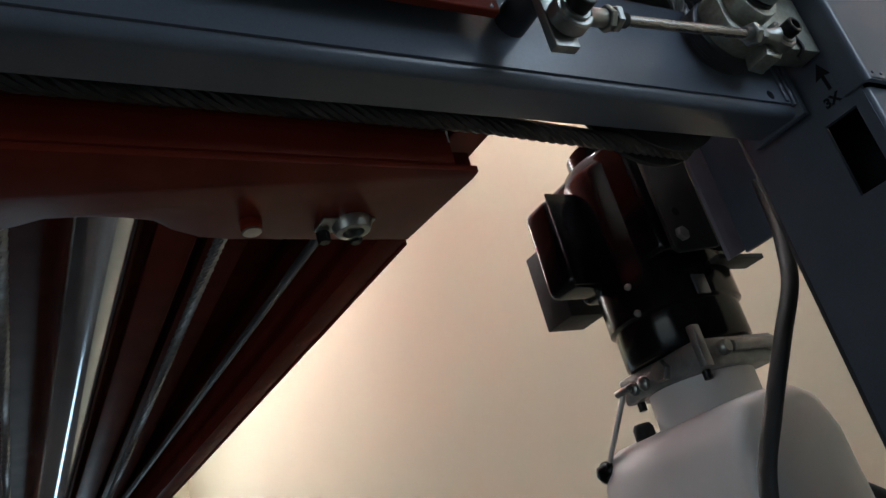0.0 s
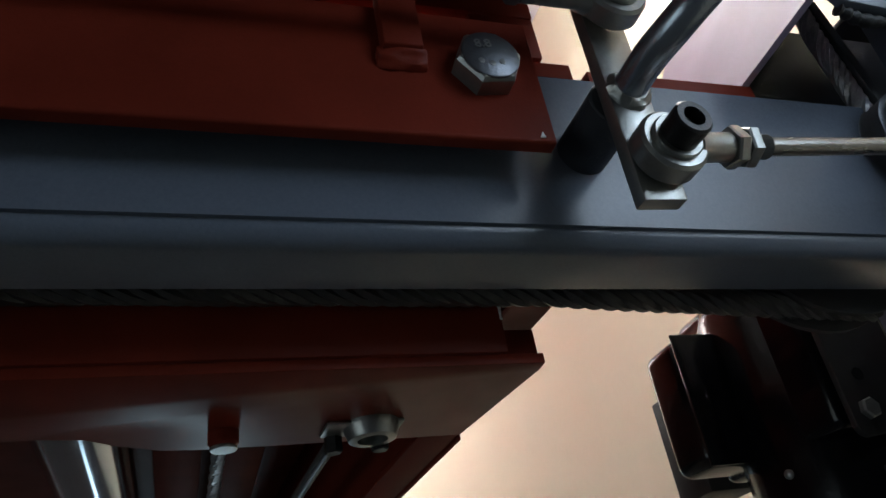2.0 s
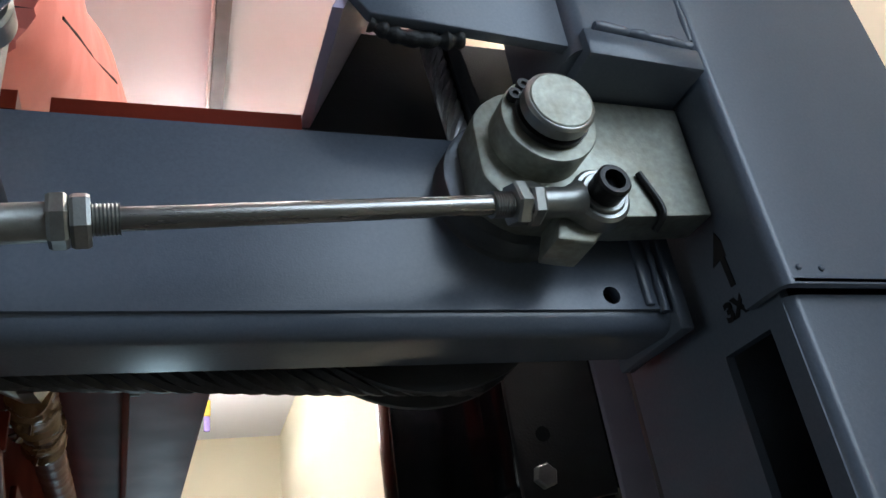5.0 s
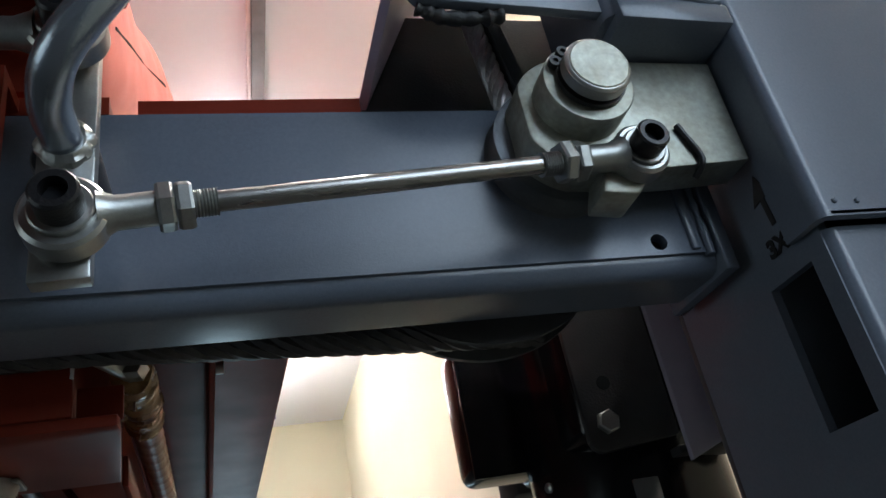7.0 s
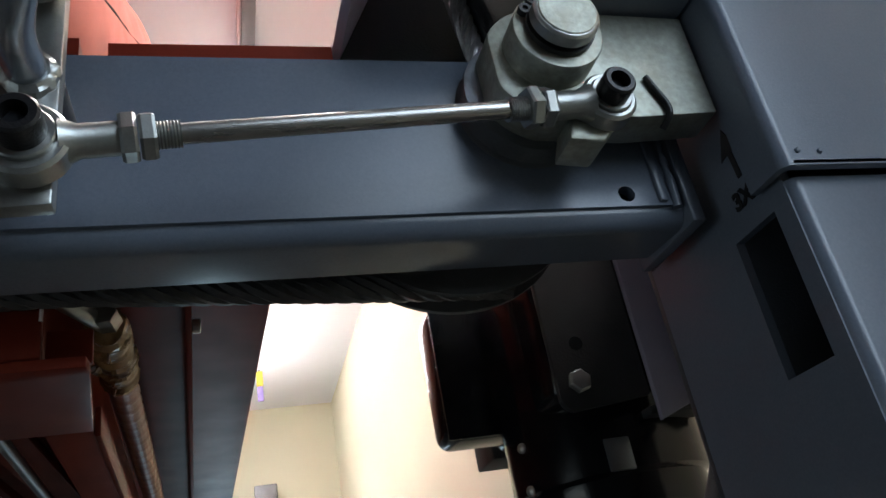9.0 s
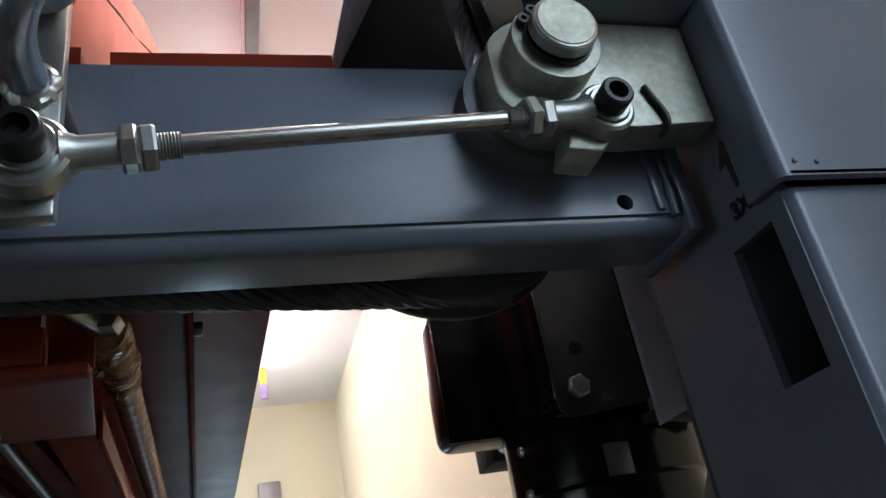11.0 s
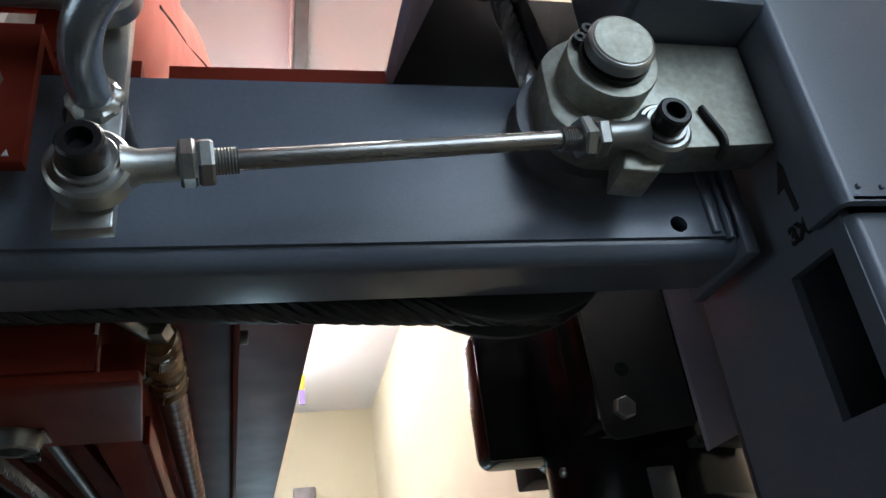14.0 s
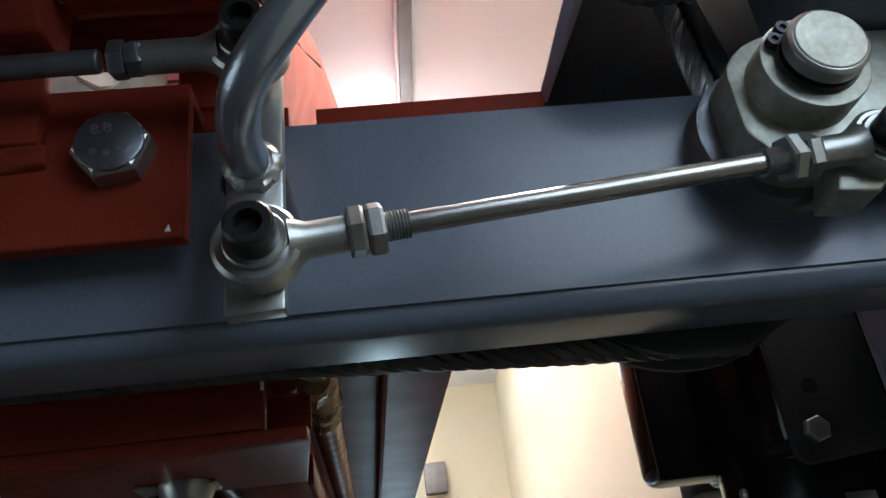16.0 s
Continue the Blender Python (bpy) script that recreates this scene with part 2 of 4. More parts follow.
# ---- the room ----


def wall(name, x0, x1, y0, y1, z0, z1, label, mat=WALL, category="wall"):
    ob = part(name, box(x0, x1, y0, y1, z0 - 1.9, z1 - 1.9, 0), mat)
    return tagged(ob, label, category, "", "structure")


WALL_X, FAR_Y, CEIL_Z = 0.52, 5.6, 3.5
WY0, WY1, WZ0, WZ1 = -1.75, -0.75, 1.92, 2.92
wall("wall_east", WALL_X, WALL_X + 0.2, WY1, FAR_Y + 0.2, 0, CEIL_Z, "cream painted plaster wall beside the lift")
wall("wall_east_end", WALL_X, WALL_X + 0.2, -4.2, WY0, 0, CEIL_Z, "cream painted plaster wall past the window")
wall("wall_east_sill", WALL_X, WALL_X + 0.2, WY0, WY1, 0, WZ0, "cream painted plaster wall under the window")
wall("wall_east_head", WALL_X, WALL_X + 0.2, WY0, WY1, WZ1, CEIL_Z, "cream painted plaster wall over the window")
# lower far wall, out of view, darkened to keep undersides from mirroring it
wall("wall_north_lower", -5.2, -0.44, FAR_Y, FAR_Y + 0.2, 0, 1.85, "unseen lower part of the far wall, darkened to dim its reflection", WALL_DARK)
wall("wall_north_end", -0.22, WALL_X, FAR_Y, FAR_Y + 0.2, 0, 1.85, "unseen wall beside the narrow door, darkened to dim its reflection", WALL_DARK)
wall("wall_north", -5.2, WALL_X, FAR_Y, FAR_Y + 0.2, 1.85, CEIL_Z, "cream painted plaster wall at the far end")
# unseen walls, made dark to hold down the fill on the front
wall("wall_west", -5.2, -5.0, -4.2, -2.8, 0, CEIL_Z, "unseen plaster wall across the garage, darkened to cut bounce light", WALL_DARK)
wall("wall_west_end", -5.2, -5.0, -0.2, FAR_Y, 0, CEIL_Z, "unseen plaster wall past the added gate, darkened to cut bounce light", WALL_DARK)
wall("wall_west_head", -5.2, -5.0, -2.8, -0.2, 2.4, CEIL_Z, "unseen plaster wall over the added gate, darkened to cut bounce light", WALL_DARK)
wall("wall_south", -5.0, WALL_X, -4.2, -4.0, 0, CEIL_Z, "unseen plaster wall behind, darkened to cut bounce light", WALL_DARK)
wall("floor", -5.2, WALL_X + 0.2, -4.2, FAR_Y + 0.2, -0.2, 0, "bare grey concrete garage floor", FLOOR, "floor")
wall("ceiling", -5.2, WALL_X + 0.2, -4.2, FAR_Y + 0.2, CEIL_Z, CEIL_Z + 0.2, "white painted garage ceiling", CEIL, "ceiling")


# unseen tube lights, added to brighten the walls and ceiling
def hang_fill_light(x, y0, y1, z, strength):
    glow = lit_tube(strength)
    t = thing("fill_tube_light", (x, (y0 + y1) / 2, 1.6), "white hanging tube light added out of view as fill, lit", "ceiling light", "tube lights")
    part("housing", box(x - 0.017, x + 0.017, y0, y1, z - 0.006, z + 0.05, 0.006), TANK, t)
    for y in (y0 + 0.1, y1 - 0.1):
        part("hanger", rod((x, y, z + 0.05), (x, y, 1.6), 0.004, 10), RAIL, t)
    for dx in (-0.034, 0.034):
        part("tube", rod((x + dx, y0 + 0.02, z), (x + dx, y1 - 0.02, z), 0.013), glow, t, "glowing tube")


hang_fill_light(0.10, 0.02, 0.74, 1.378, 165)
hang_fill_light(-0.25, 1.95, 4.70, 1.26, 49)
hang_fill_light(-0.60, 3.70, 5.00, 1.42, 60)

# ---- crossbeam ----
FACE = 0.006
crossbeam = thing("crossbeam", (-0.7, 0.02, 0.0), "grey powder-coated steel lift crossbeam with folded lower edge", "lift beam")
outline = [(-1.6, 0.0095), (-0.012, 0.0095), (-0.012, 0.102), (-1.6, 0.102)]
web = bmesh.new()
ring = [web.verts.new((x, -0.0012, z)) for x, z in outline]
hole = [web.verts.new((x, -0.0012, z)) for x, z in arc(-0.041, 0.0168, 0.0046, 0, 345, 24)]
loops = [web.edges.new((q[k], q[(k + 1) % len(q)])) for q in (ring, hole) for k in range(len(q))]
bmesh.ops.triangle_fill(web, edges=loops, use_beauty=True)
back = bmesh.ops.extrude_face_region(web, geom=web.faces[:])
bmesh.ops.translate(web, verts=[v for v in back["geom"] if isinstance(v, bmesh.types.BMVert)], vec=(0, FACE + 0.0012, 0))
part("web", web, GREY, crossbeam)
fold = [(0.0012, 0.0095)] + arc(0.0107, 0.0095, 0.0095, 180, 270, 8) + [(0.046, 0.0026), (0.046, 0.0066)] + arc(0.0105, 0.0095, 0.0055, 270, 180, 6)
part("lower_flange", prism(fold, "x", -1.6, -0.010), GREY, crossbeam)
part("upper_flange", box(-1.6, -0.19, FACE, 0.046, 0.096, 0.102, 0.001), GREY, crossbeam)
part("end_plate", box(-0.010, -0.002, -0.004, 0.056, -0.002, 0.060, 0.0015), GREY, crossbeam)
part("end_rib", box(-0.024, -0.019, -0.0035, -0.0005, 0.011, 0.062, 0.0012), GREY, crossbeam)
part("weld_bead", weld([(-0.014, -0.001, 0.008), (-0.014, -0.0015, 0.035), (-0.014, -0.001, 0.062)], 0.0028, 3), GREY, crossbeam)
# black disc behind the bore paints in the shade of its inside
part("bore", lathe((-0.041, FACE + 0.0002, 0.0168), (-0.041, FACE + 0.004, 0.0168), [(0, 0.0060), (0.003, 0.0060)], 20), INK_AND_HOLLOWS, crossbeam, "dark backing of the drilled hole")

# ---- post with the carriage at its top ----
post = thing("lift_post", (0.075, 0.0, -1.9), "grey powder-coated folded steel lift post with slots in its side", "lift post")
SIDE = 0.009
SLOT = [(-0.089, -0.017), (-0.225, -0.153), (-0.361, -0.289)]
lines_z = sorted([-1.9, 0.10] + [z for slot in SLOT for z in slot])
lines_y = [-0.0485, -0.037, -0.004, 0.075]
side = bmesh.new()
grid = {(a, c): side.verts.new((SIDE, y, z)) for a, y in enumerate(lines_y) for c, z in enumerate(lines_z)}
for a in range(3):
    for c in range(len(lines_z) - 1):
        if not (a == 1 and (lines_z[c], lines_z[c + 1]) in SLOT):
            side.faces.new((grid[a, c], grid[a + 1, c], grid[a + 1, c + 1], grid[a, c + 1]))
back = bmesh.ops.extrude_face_region(side, geom=side.faces[:])
bmesh.ops.translate(side, verts=[v for v in back["geom"] if isinstance(v, bmesh.types.BMVert)], vec=(0.005, 0, 0))
part("side_plate", side, GREY, post, "side plate with rectangular slots")
front = [(SIDE + 0.0002, -0.0485)] + arc(SIDE + 0.007, -0.0455, 0.0068, 180, 270, 6) + [(0.134, -0.0523), (0.134, -0.0465), (SIDE + 0.006, -0.0465)]
part("front_plate", prism(front, "z", -1.9, -0.008), GREY, post)
# plates behind the slots are darkened: the post's inner shade is in the colour
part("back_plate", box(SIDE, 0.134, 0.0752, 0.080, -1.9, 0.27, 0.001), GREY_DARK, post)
# two unseen plates added to keep light out of the slotted post
part("light_block_cap", box(SIDE, 0.134, -0.046, 0.080, 0.255, 0.2595, 0.001), GREY_DARK, post)
part("light_block_plate", box(SIDE + 0.006, 0.128, -0.046, 0.075, 0.094, 0.099, 0.001), GREY_DARK, post)
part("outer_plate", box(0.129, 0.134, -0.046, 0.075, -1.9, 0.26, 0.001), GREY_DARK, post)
part("rear_flange", prism([(0.0455, -0.060), (0.078, -0.048), (0.078, 0.20), (0.0455, 0.20)], "y", 0.172, 0.1775, 0.001), LILAC_DULL, post, "lilac-grey rear flange")
part("rear_web", box(0.075, 0.080, 0.081, 0.173, -0.052, 0.20, 0.001), GREY, post)
cover = thing("carriage_cover", (0.07, -0.07, -0.007), "grey folded steel cover on the lift carriage", "lift cover")
leaf = [(0.0015, -0.035), (0.0015, -0.054)] + arc(0.0075, -0.055, 0.006, 180, 270, 6) + [(0.128, -0.061), (0.128, -0.0565), (0.0075, -0.0565), (0.0055, -0.054), (0.0055, -0.035)]
part("front_leaf", prism(leaf, "z", -0.007, 0.262), GREY, cover)
part("lip", box(0.0055, 0.128, -0.061, -0.056, -0.0072, -0.0035, 0.001), GREY, cover)
for x, z in ((0.012, 0.0005), (0.024, 0.0)):
    part("weld_spot", rod((x, -0.0622, z), (x, -0.060, z), 0.0013, 10), GREY, cover)
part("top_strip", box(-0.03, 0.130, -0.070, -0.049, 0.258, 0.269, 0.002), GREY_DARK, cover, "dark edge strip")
part("strip_screw", lathe((0.070, -0.0695, 0.265), (0.070, -0.076, 0.265), [(0, 0.005), (0.002, 0.0055), (0.004, 0.0045), (0.0055, 0.001)], 16), ZINC, cover)

housing = thing("sheave_housing", (-0.06, -0.03, 0.10), "grey welded steel housing over the rope sheave", "lift bracket")
edge = [(-0.067, -0.002), (-0.067, -0.0505)] + arc(-0.0575, -0.0535, 0.0095, 180, 270, 8) + [(-0.0005, -0.063), (-0.0005, -0.057), (-0.056, -0.057), (-0.061, -0.052), (-0.061, -0.002)]
part("box_section", prism(edge, "z", 0.112, 0.262), GREY, housing)
part("box_foot", prism([(-0.062, 0.106), (-0.0008, 0.103), (-0.0008, 0.116), (-0.062, 0.122)], "y", -0.0665, -0.005, 0.0015), GREY, housing, "welded closing plate")
# strip added to stop light falling through the gap beside the post
part("light_block_strip", box(-0.0004, 0.0084, -0.021, 0.024, 0.105, 0.255, 0.001), GREY, housing)
part("weld_bead", weld([(-0.055, -0.0652, 0.124), (-0.03, -0.0658, 0.121), (-0.004, -0.065, 0.118)], 0.0033, 5), GREY, housing)
part("seam_bead", weld([(0.0, -0.0620, 0.125), (0.001, -0.0623, 0.2), (0.002, -0.0620, 0.256)], 0.0022, 8), GREY, housing)
part("front_gusset", prism([(-0.168, 0.136), (-0.160, 0.123), (-0.066, 0.117), (-0.066, 0.36), (-0.0735, 0.36)], "y", -0.058, -0.052, 0.0008), GREY, housing)
# rear gusset and guide bar carry the housing's shade in their dark colour
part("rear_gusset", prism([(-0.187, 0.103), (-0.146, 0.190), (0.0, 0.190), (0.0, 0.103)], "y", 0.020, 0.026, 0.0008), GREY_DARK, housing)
# side plate whose lilac colour stands in for ceiling light on grey paint
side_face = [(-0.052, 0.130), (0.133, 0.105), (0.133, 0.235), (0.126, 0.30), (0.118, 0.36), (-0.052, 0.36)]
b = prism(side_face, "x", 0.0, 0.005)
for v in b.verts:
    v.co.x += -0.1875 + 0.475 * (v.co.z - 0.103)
part("slanted_side", b, LILAC_SHEEN, housing, "grey slanted side plate, ceiling sheen painted in as pale lilac")
part("sealant_bead", weld([(-0.159, -0.052, 0.1225), (-0.145, -0.0505, 0.1185), (-0.128, -0.051, 0.1180), (-0.116, -0.052, 0.1195)], 0.0042, 31), BLACK_MATT, housing, "black sealant")
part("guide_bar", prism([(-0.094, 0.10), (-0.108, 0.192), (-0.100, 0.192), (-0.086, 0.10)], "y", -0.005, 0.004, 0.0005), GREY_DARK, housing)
pin_head = thing("retaining_pin", (-0.024, -0.063, 0.237), "zinc-plated round pin head with a dark retaining ring", "pin")
part("head", lathe((-0.024, -0.063, 0.237), (-0.024, -0.076, 0.237), [(0, 0.0125), (0.010, 0.0125), (0.0125, 0.0115), (0.013, 0.010)], 32), ZINC, pin_head)
part("ring", lathe((-0.024, -0.0635, 0.237), (-0.024, -0.0665, 0.237), [(0, 0.015), (0.003, 0.015)], 32), BLACK_OXIDE, pin_head)

# marker writing on the post's side: an arrow and a number
mark = thing("marker_arrow", (SIDE - 0.0004, -0.03, 0.01), "black marker arrow drawn on the grey post side", "marking")
arrow = prism([(-0.0270, 0.010), (-0.0235, 0.010), (-0.0225, 0.025), (-0.0165, 0.024), (-0.0245, 0.039), (-0.0320, 0.023), (-0.0260, 0.025)], "x", SIDE - 0.0006, SIDE - 0.0001)
part("arrow", arrow, INK_AND_HOLLOWS, mark)


def writing(name, words, size, place, turn, mat, parent, bold=0.0006):
    curve = bpy.data.curves.new(name, "FONT")
    curve.body, curve.size, curve.extrude, curve.offset = words, size, 0.0002, bold
    tmp = bpy.data.objects.new(name, curve)
    scene.collection.objects.link(tmp)
    bpy.context.view_layer.update()
    me = bpy.data.meshes.new_from_object(tmp.evaluated_get(bpy.context.evaluated_depsgraph_get()))
    bpy.data.objects.remove(tmp)
    b = bmesh.new()
    b.from_mesh(me)
    bpy.data.meshes.remove(me)
    bmesh.ops.transform(b, matrix=Matrix.Translation(place) @ Euler([radians(a) for a in turn]).to_matrix().to_4x4(), verts=b.verts[:])
    return part(name, b, mat, parent)


writing("number", "3X", 0.0125, (SIDE - 0.0006, -0.0140, -0.0040), (90, 0, -90), INK_AND_HOLLOWS, mark)

# ---- rope sheave, its pin and holder ----
holder = thing("pin_holder", (-0.06, -0.03, 0.04), "zinc-plated steel pin holder with a rounded end", "bracket")
PX, PZ = -0.084, 0.0755
plate = [(max(x, -0.1130), z) for x, z in arc(-0.083, 0.071, 0.0335, 75, 255, 24)] + [(-0.045, 0.037), (-0.001, 0.040), (-0.001, 0.102)]
part("holder_plate", prism(plate, "y", -0.0385, -0.016, 0.0012), ZINC_STAIN, holder)
part("collar", lathe((PX, -0.0385, PZ), (PX, -0.0545, PZ), [(0, 0.0226), (0.0150, 0.0226), (0.0158, 0.0222), (0.0160, 0.0215)], 56), ZINC_STAIN, holder, "zinc-plated collar", 30)
part("pin_face", lathe((PX, -0.0668, PZ), (PX, -0.0676, PZ), [(0, 0.0144), (0.0004, 0.0144), (0.0008, 0.0138)], 40), ZINC_STAIN, holder, "mottled pin face", 30)
pin_part = part("pin", lathe((PX, -0.0520, PZ), (PX, -0.0670, PZ), [(0, 0.0150), (0.0045, 0.0150), (0.0046, 0.0132), (0.0080, 0.0132), (0.0081, 0.0162), (0.0136, 0.0162), (0.0146, 0.0154), (0.0150, 0.0145)], 48), ZINC, holder, "", 30)
part("retaining_ring", lathe((PX, -0.0556, PZ), (PX, -0.0582, PZ), [(0, 0.0170), (0.0026, 0.0170)], 40), BLACK_OXIDE, pin_part, "black retaining ring")
for a in (126, 150):
    q = (PX + 0.0185 * math.cos(radians(a)), PZ + 0.0185 * math.sin(radians(a)))
    lug = lathe((q[0], -0.0554, q[1]), (q[0], -0.0588, q[1]), [(0, 0.0031), (0.0034, 0.0031), (0.0034, 0.0015), (0.0022, 0.0014), (0.0022, 0.0001)], 14)
    part("ring_lug", lug, BLACK_OXIDE, pin_part, "ring lug with a plier hole")
part("locking_wire", tube(smooth_path([(-0.036, -0.0402, 0.060), (-0.033, -0.0404, 0.052), (-0.0295, -0.0404, 0.043), (-0.0295, -0.0395, 0.0375), (-0.032, -0.034, 0.033)], 5), 0.0017, 10), BLACK_OXIDE, holder, "bent black locking pin")
sheave = thing("rope_sheave", (-0.11, 0.07, 0.0), "black cast rope sheave inside the crossbeam end", "pulley")
part("wheel", lathe((-0.112, 0.058, 0.074), (-0.112, 0.086, 0.074), [(0, 0.030), (0.0005, 0.081), (0.004, 0.081), (0.009, 0.071), (0.019, 0.071), (0.024, 0.081), (0.0275, 0.081), (0.028, 0.030)], 64), BLACK_MATT, sheave)
small_sheave = thing("inner_sheave", (-0.083, 0.01, 0.04), "dark grooved sheave behind the pin holder", "pulley")
prof = [(0, 0.030)]
for k in range(5):
    prof += [(0.001 + 0.003 * k, 0.0350), (0.0025 + 0.003 * k, 0.0325)]
part("wheel", lathe((-0.0865, -0.0175, 0.069), (-0.0865, 0.0, 0.069), prof + [(0.0160, 0.0360), (0.0161, 0.01)], 56), DARK_STEEL, small_sheave)

rope_flat = thing("wire_rope", (-0.7, 0.07, 0.0), "dark steel wire rope along the crossbeam", "wire rope")
for b in rope([(-1.5, 0.070, 0.0265), (-0.31, 0.070, 0.0142), (-0.235, 0.070, 0.0097), (-0.13, 0.071, 0.0045), (-0.085, 0.072, 0.003)], 0.0083, 0.062, 6):
    part("strand", b, ROPE_DARK, rope_flat)
rope_up = thing("wire_rope", (-0.1, 0.0, 0.10), "bright steel wire rope rising inside the sheave housing", "wire rope")
for b in rope([(-0.100, 0.002, 0.085), (-0.109, 0.002, 0.165), (-0.098, 0.002, 0.36)], 0.0062, 0.042, 6, 0.003):
    part("strand", b, ROPE, rope_up)


# ---- safety linkage ----
def socket_screw(name, at, length, r=0.0085, label="black socket head cap screw"):
    """A socket head cap screw whose head's face looks towards -y, at its face's centre."""
    x, y, z = at
    t = thing(name, (x, y + length, z), label, "screw", "linkage screws")
    b = lathe((x, y + length, z), (x, y, z), [(0, r), (length - 0.001, r), (length, r - 0.001), (length, 0.0048), (length - 0.007, 0.0046), (length - 0.007, 0.0001)], 30)
    part("head", b, BLACK_OXIDE, t)
    # flat black hexagon stands in for the shade down the socket
    part("socket", lathe((x, y + 0.0055, z), (x, y + 0.0008, z), [(0, 0.0047), (0.0002, 0.0047)], 6), INK_AND_HOLLOWS, t, "hexagon socket")
    return t


def hex_nut(p0, p1, af, mat, parent, name="nut", turn=0.0):
    h = (Vector(p1) - Vector(p0)).length
    r = af / 2 / math.cos(radians(30))
    return part(name, lathe(p0, p1, [(0, r * 0.93), (0.0012, r), (h - 0.0012, r), (h, r * 0.93)], 6, turn=turn), mat, parent, smooth=25)


def rod_end(parent, eye, toward, mat=ZINC, r=0.0155, thick=0.012, nut=0.0170, nut_mat=ZINC, reach=0.040):
    """The eye of a rod end round a screw along y, with its shank towards a point. Returns the shank's end."""
    e, d = Vector(eye), (Vector(toward) - Vector(eye)).normalized()
    ring = lathe(e + Vector((0, thick / 2, 0)), e - Vector((0, thick / 2, 0)), [(0, r - 0.0015), (0.0015, r), (thick - 0.0015, r), (thick, r - 0.0015), (thick, 0.0105), (thick - 0.001, 0.0100), (thick - 0.001, 0.0001)], 40)
    eye_part = part("eye", ring, mat, parent)
    part("ball", lathe(e + Vector((0, thick / 2 + 0.002, 0)), e - Vector((0, thick / 2 + 0.002, 0)), [(0, 0.0068), (0.004, 0.0095), (thick, 0.0095), (thick + 0.004, 0.0068)], 30), STEEL, eye_part, "polished ball")
    s0, s1 = e + d * (r * 0.72), e + d * (reach + 0.005)
    span = reach + 0.004 - r * 0.72
    part("shank", lathe(s0, s1, [(0, 0.0092), (0.25 * span, 0.0066), (0.9 * span, 0.0066), (span, 0.0064)], 24), mat, parent)
    hex_nut(e + d * reach, e + d * (reach + 0.0064), nut * 0.97, nut_mat, parent, "shank_hexagon", 0.2)
    hex_nut(e + d * (reach + 0.0068), e + d * (reach + 0.0130), nut, nut_mat, parent, "lock_nut", 0.7)
    return s1 + d * 0.012


lever = thing("release_lever", (-0.309, -0.04, -0.006), "zinc-plated flat bar lever with a welded grey pipe handle", "lever")
part("bar", prism([(-0.3195, -0.0075), (-0.2985, -0.0065), (-0.2975, 0.116), (-0.3185, 0.116)], "y", -0.0455, -0.0375, 0.001), ZINC, lever, "zinc-plated flat bar")
part("pivot_boss", rod((-0.3105, -0.0375, 0.052), (-0.3105, 0.0, 0.052), 0.0130, 36), GREY_DARK, lever, "dark pivot boss")
path = smooth_path([(-0.309, -0.042, 0.052), (-0.3098, -0.066, 0.0515), (-0.3072, -0.081, 0.0525), (-0.3025, -0.092, 0.0560), (-0.2930, -0.101, 0.0645), (-0.2755, -0.109, 0.0840), (-0.250, -0.117, 0.113), (-0.218, -0.126, 0.152), (-0.174, -0.134, 0.206), (-0.118, -0.146, 0.277)], 8)
part("handle_pipe", tube(path, 0.0077, 24), PIPE, lever, "bent grey metal pipe")
b = lathe((-0.309, -0.0450, 0.052), (-0.309, -0.0520, 0.052), [(0, 0.0112), (0.0012, 0.0109), (0.0024, 0.0101), (0.0036, 0.0092), (0.0048, 0.0083)], 44)
for v in b.verts:
    q = noise.noise(v.co * 200) + 0.5 * noise.noise(v.co * 450)
    v.co += Vector((v.co.x + 0.309, 0, v.co.z - 0.052)) * 0.13 * q + Vector((0, -0.0011 * q, 0))
part("pipe_weld", b, ZINC, lever, "rough weld ring", 25)

link = thing("link_rod", (-0.19, -0.055, 0.02), "zinc-plated link rod with rod ends and lock nuts", "link rod")
EYE_L, EYE_R = (-0.306, -0.0535, 0.0135), (-0.0660, -0.0460, 0.0395)
a_end, b_end = rod_end(link, EYE_L, EYE_R, reach=0.031), rod_end(link, EYE_R, EYE_L, ZINC, 0.0135, 0.011, reach=0.0290)
dl = (Vector(EYE_R) - Vector(EYE_L)).normalized()
part("rod", rod(a_end - dl * 0.008, b_end + dl * 0.008, 0.0042, 20), ROD, link, "drawn steel rod")
for start, sign in ((Vector(EYE_L) + dl * 0.0438, 1), (Vector(EYE_R) - dl * 0.0418, -1)):
    prof = []
    for k in range(8):
        prof += [(k * 0.0012, 0.0050), (k * 0.0012 + 0.0006, 0.0056)]
    part("thread", lathe(start, start + dl * sign * 0.02, prof, 18), ZINC, link, "bright screw thread", 10)
socket_screw("socket_screw", (-0.306, -0.0735, 0.0135), 0.014)
socket_screw("socket_screw", (-0.0660, -0.0630, 0.0395), 0.012, 0.0078)
washer = thing("washer", (-0.306, -0.0595, 0.0135), "zinc-plated washer under a screw head", "washer", "linkage washers")
part("disc", lathe((-0.306, -0.0592, 0.0135), (-0.306, -0.0620, 0.0135), [(0, 0.0112), (0.0022, 0.0112), (0.0028, 0.0106)], 32), ZINC, washer)
washer = thing("washer", (-0.0660, -0.0510, 0.0395), "zinc-plated washer under a screw head", "washer", "linkage washers")
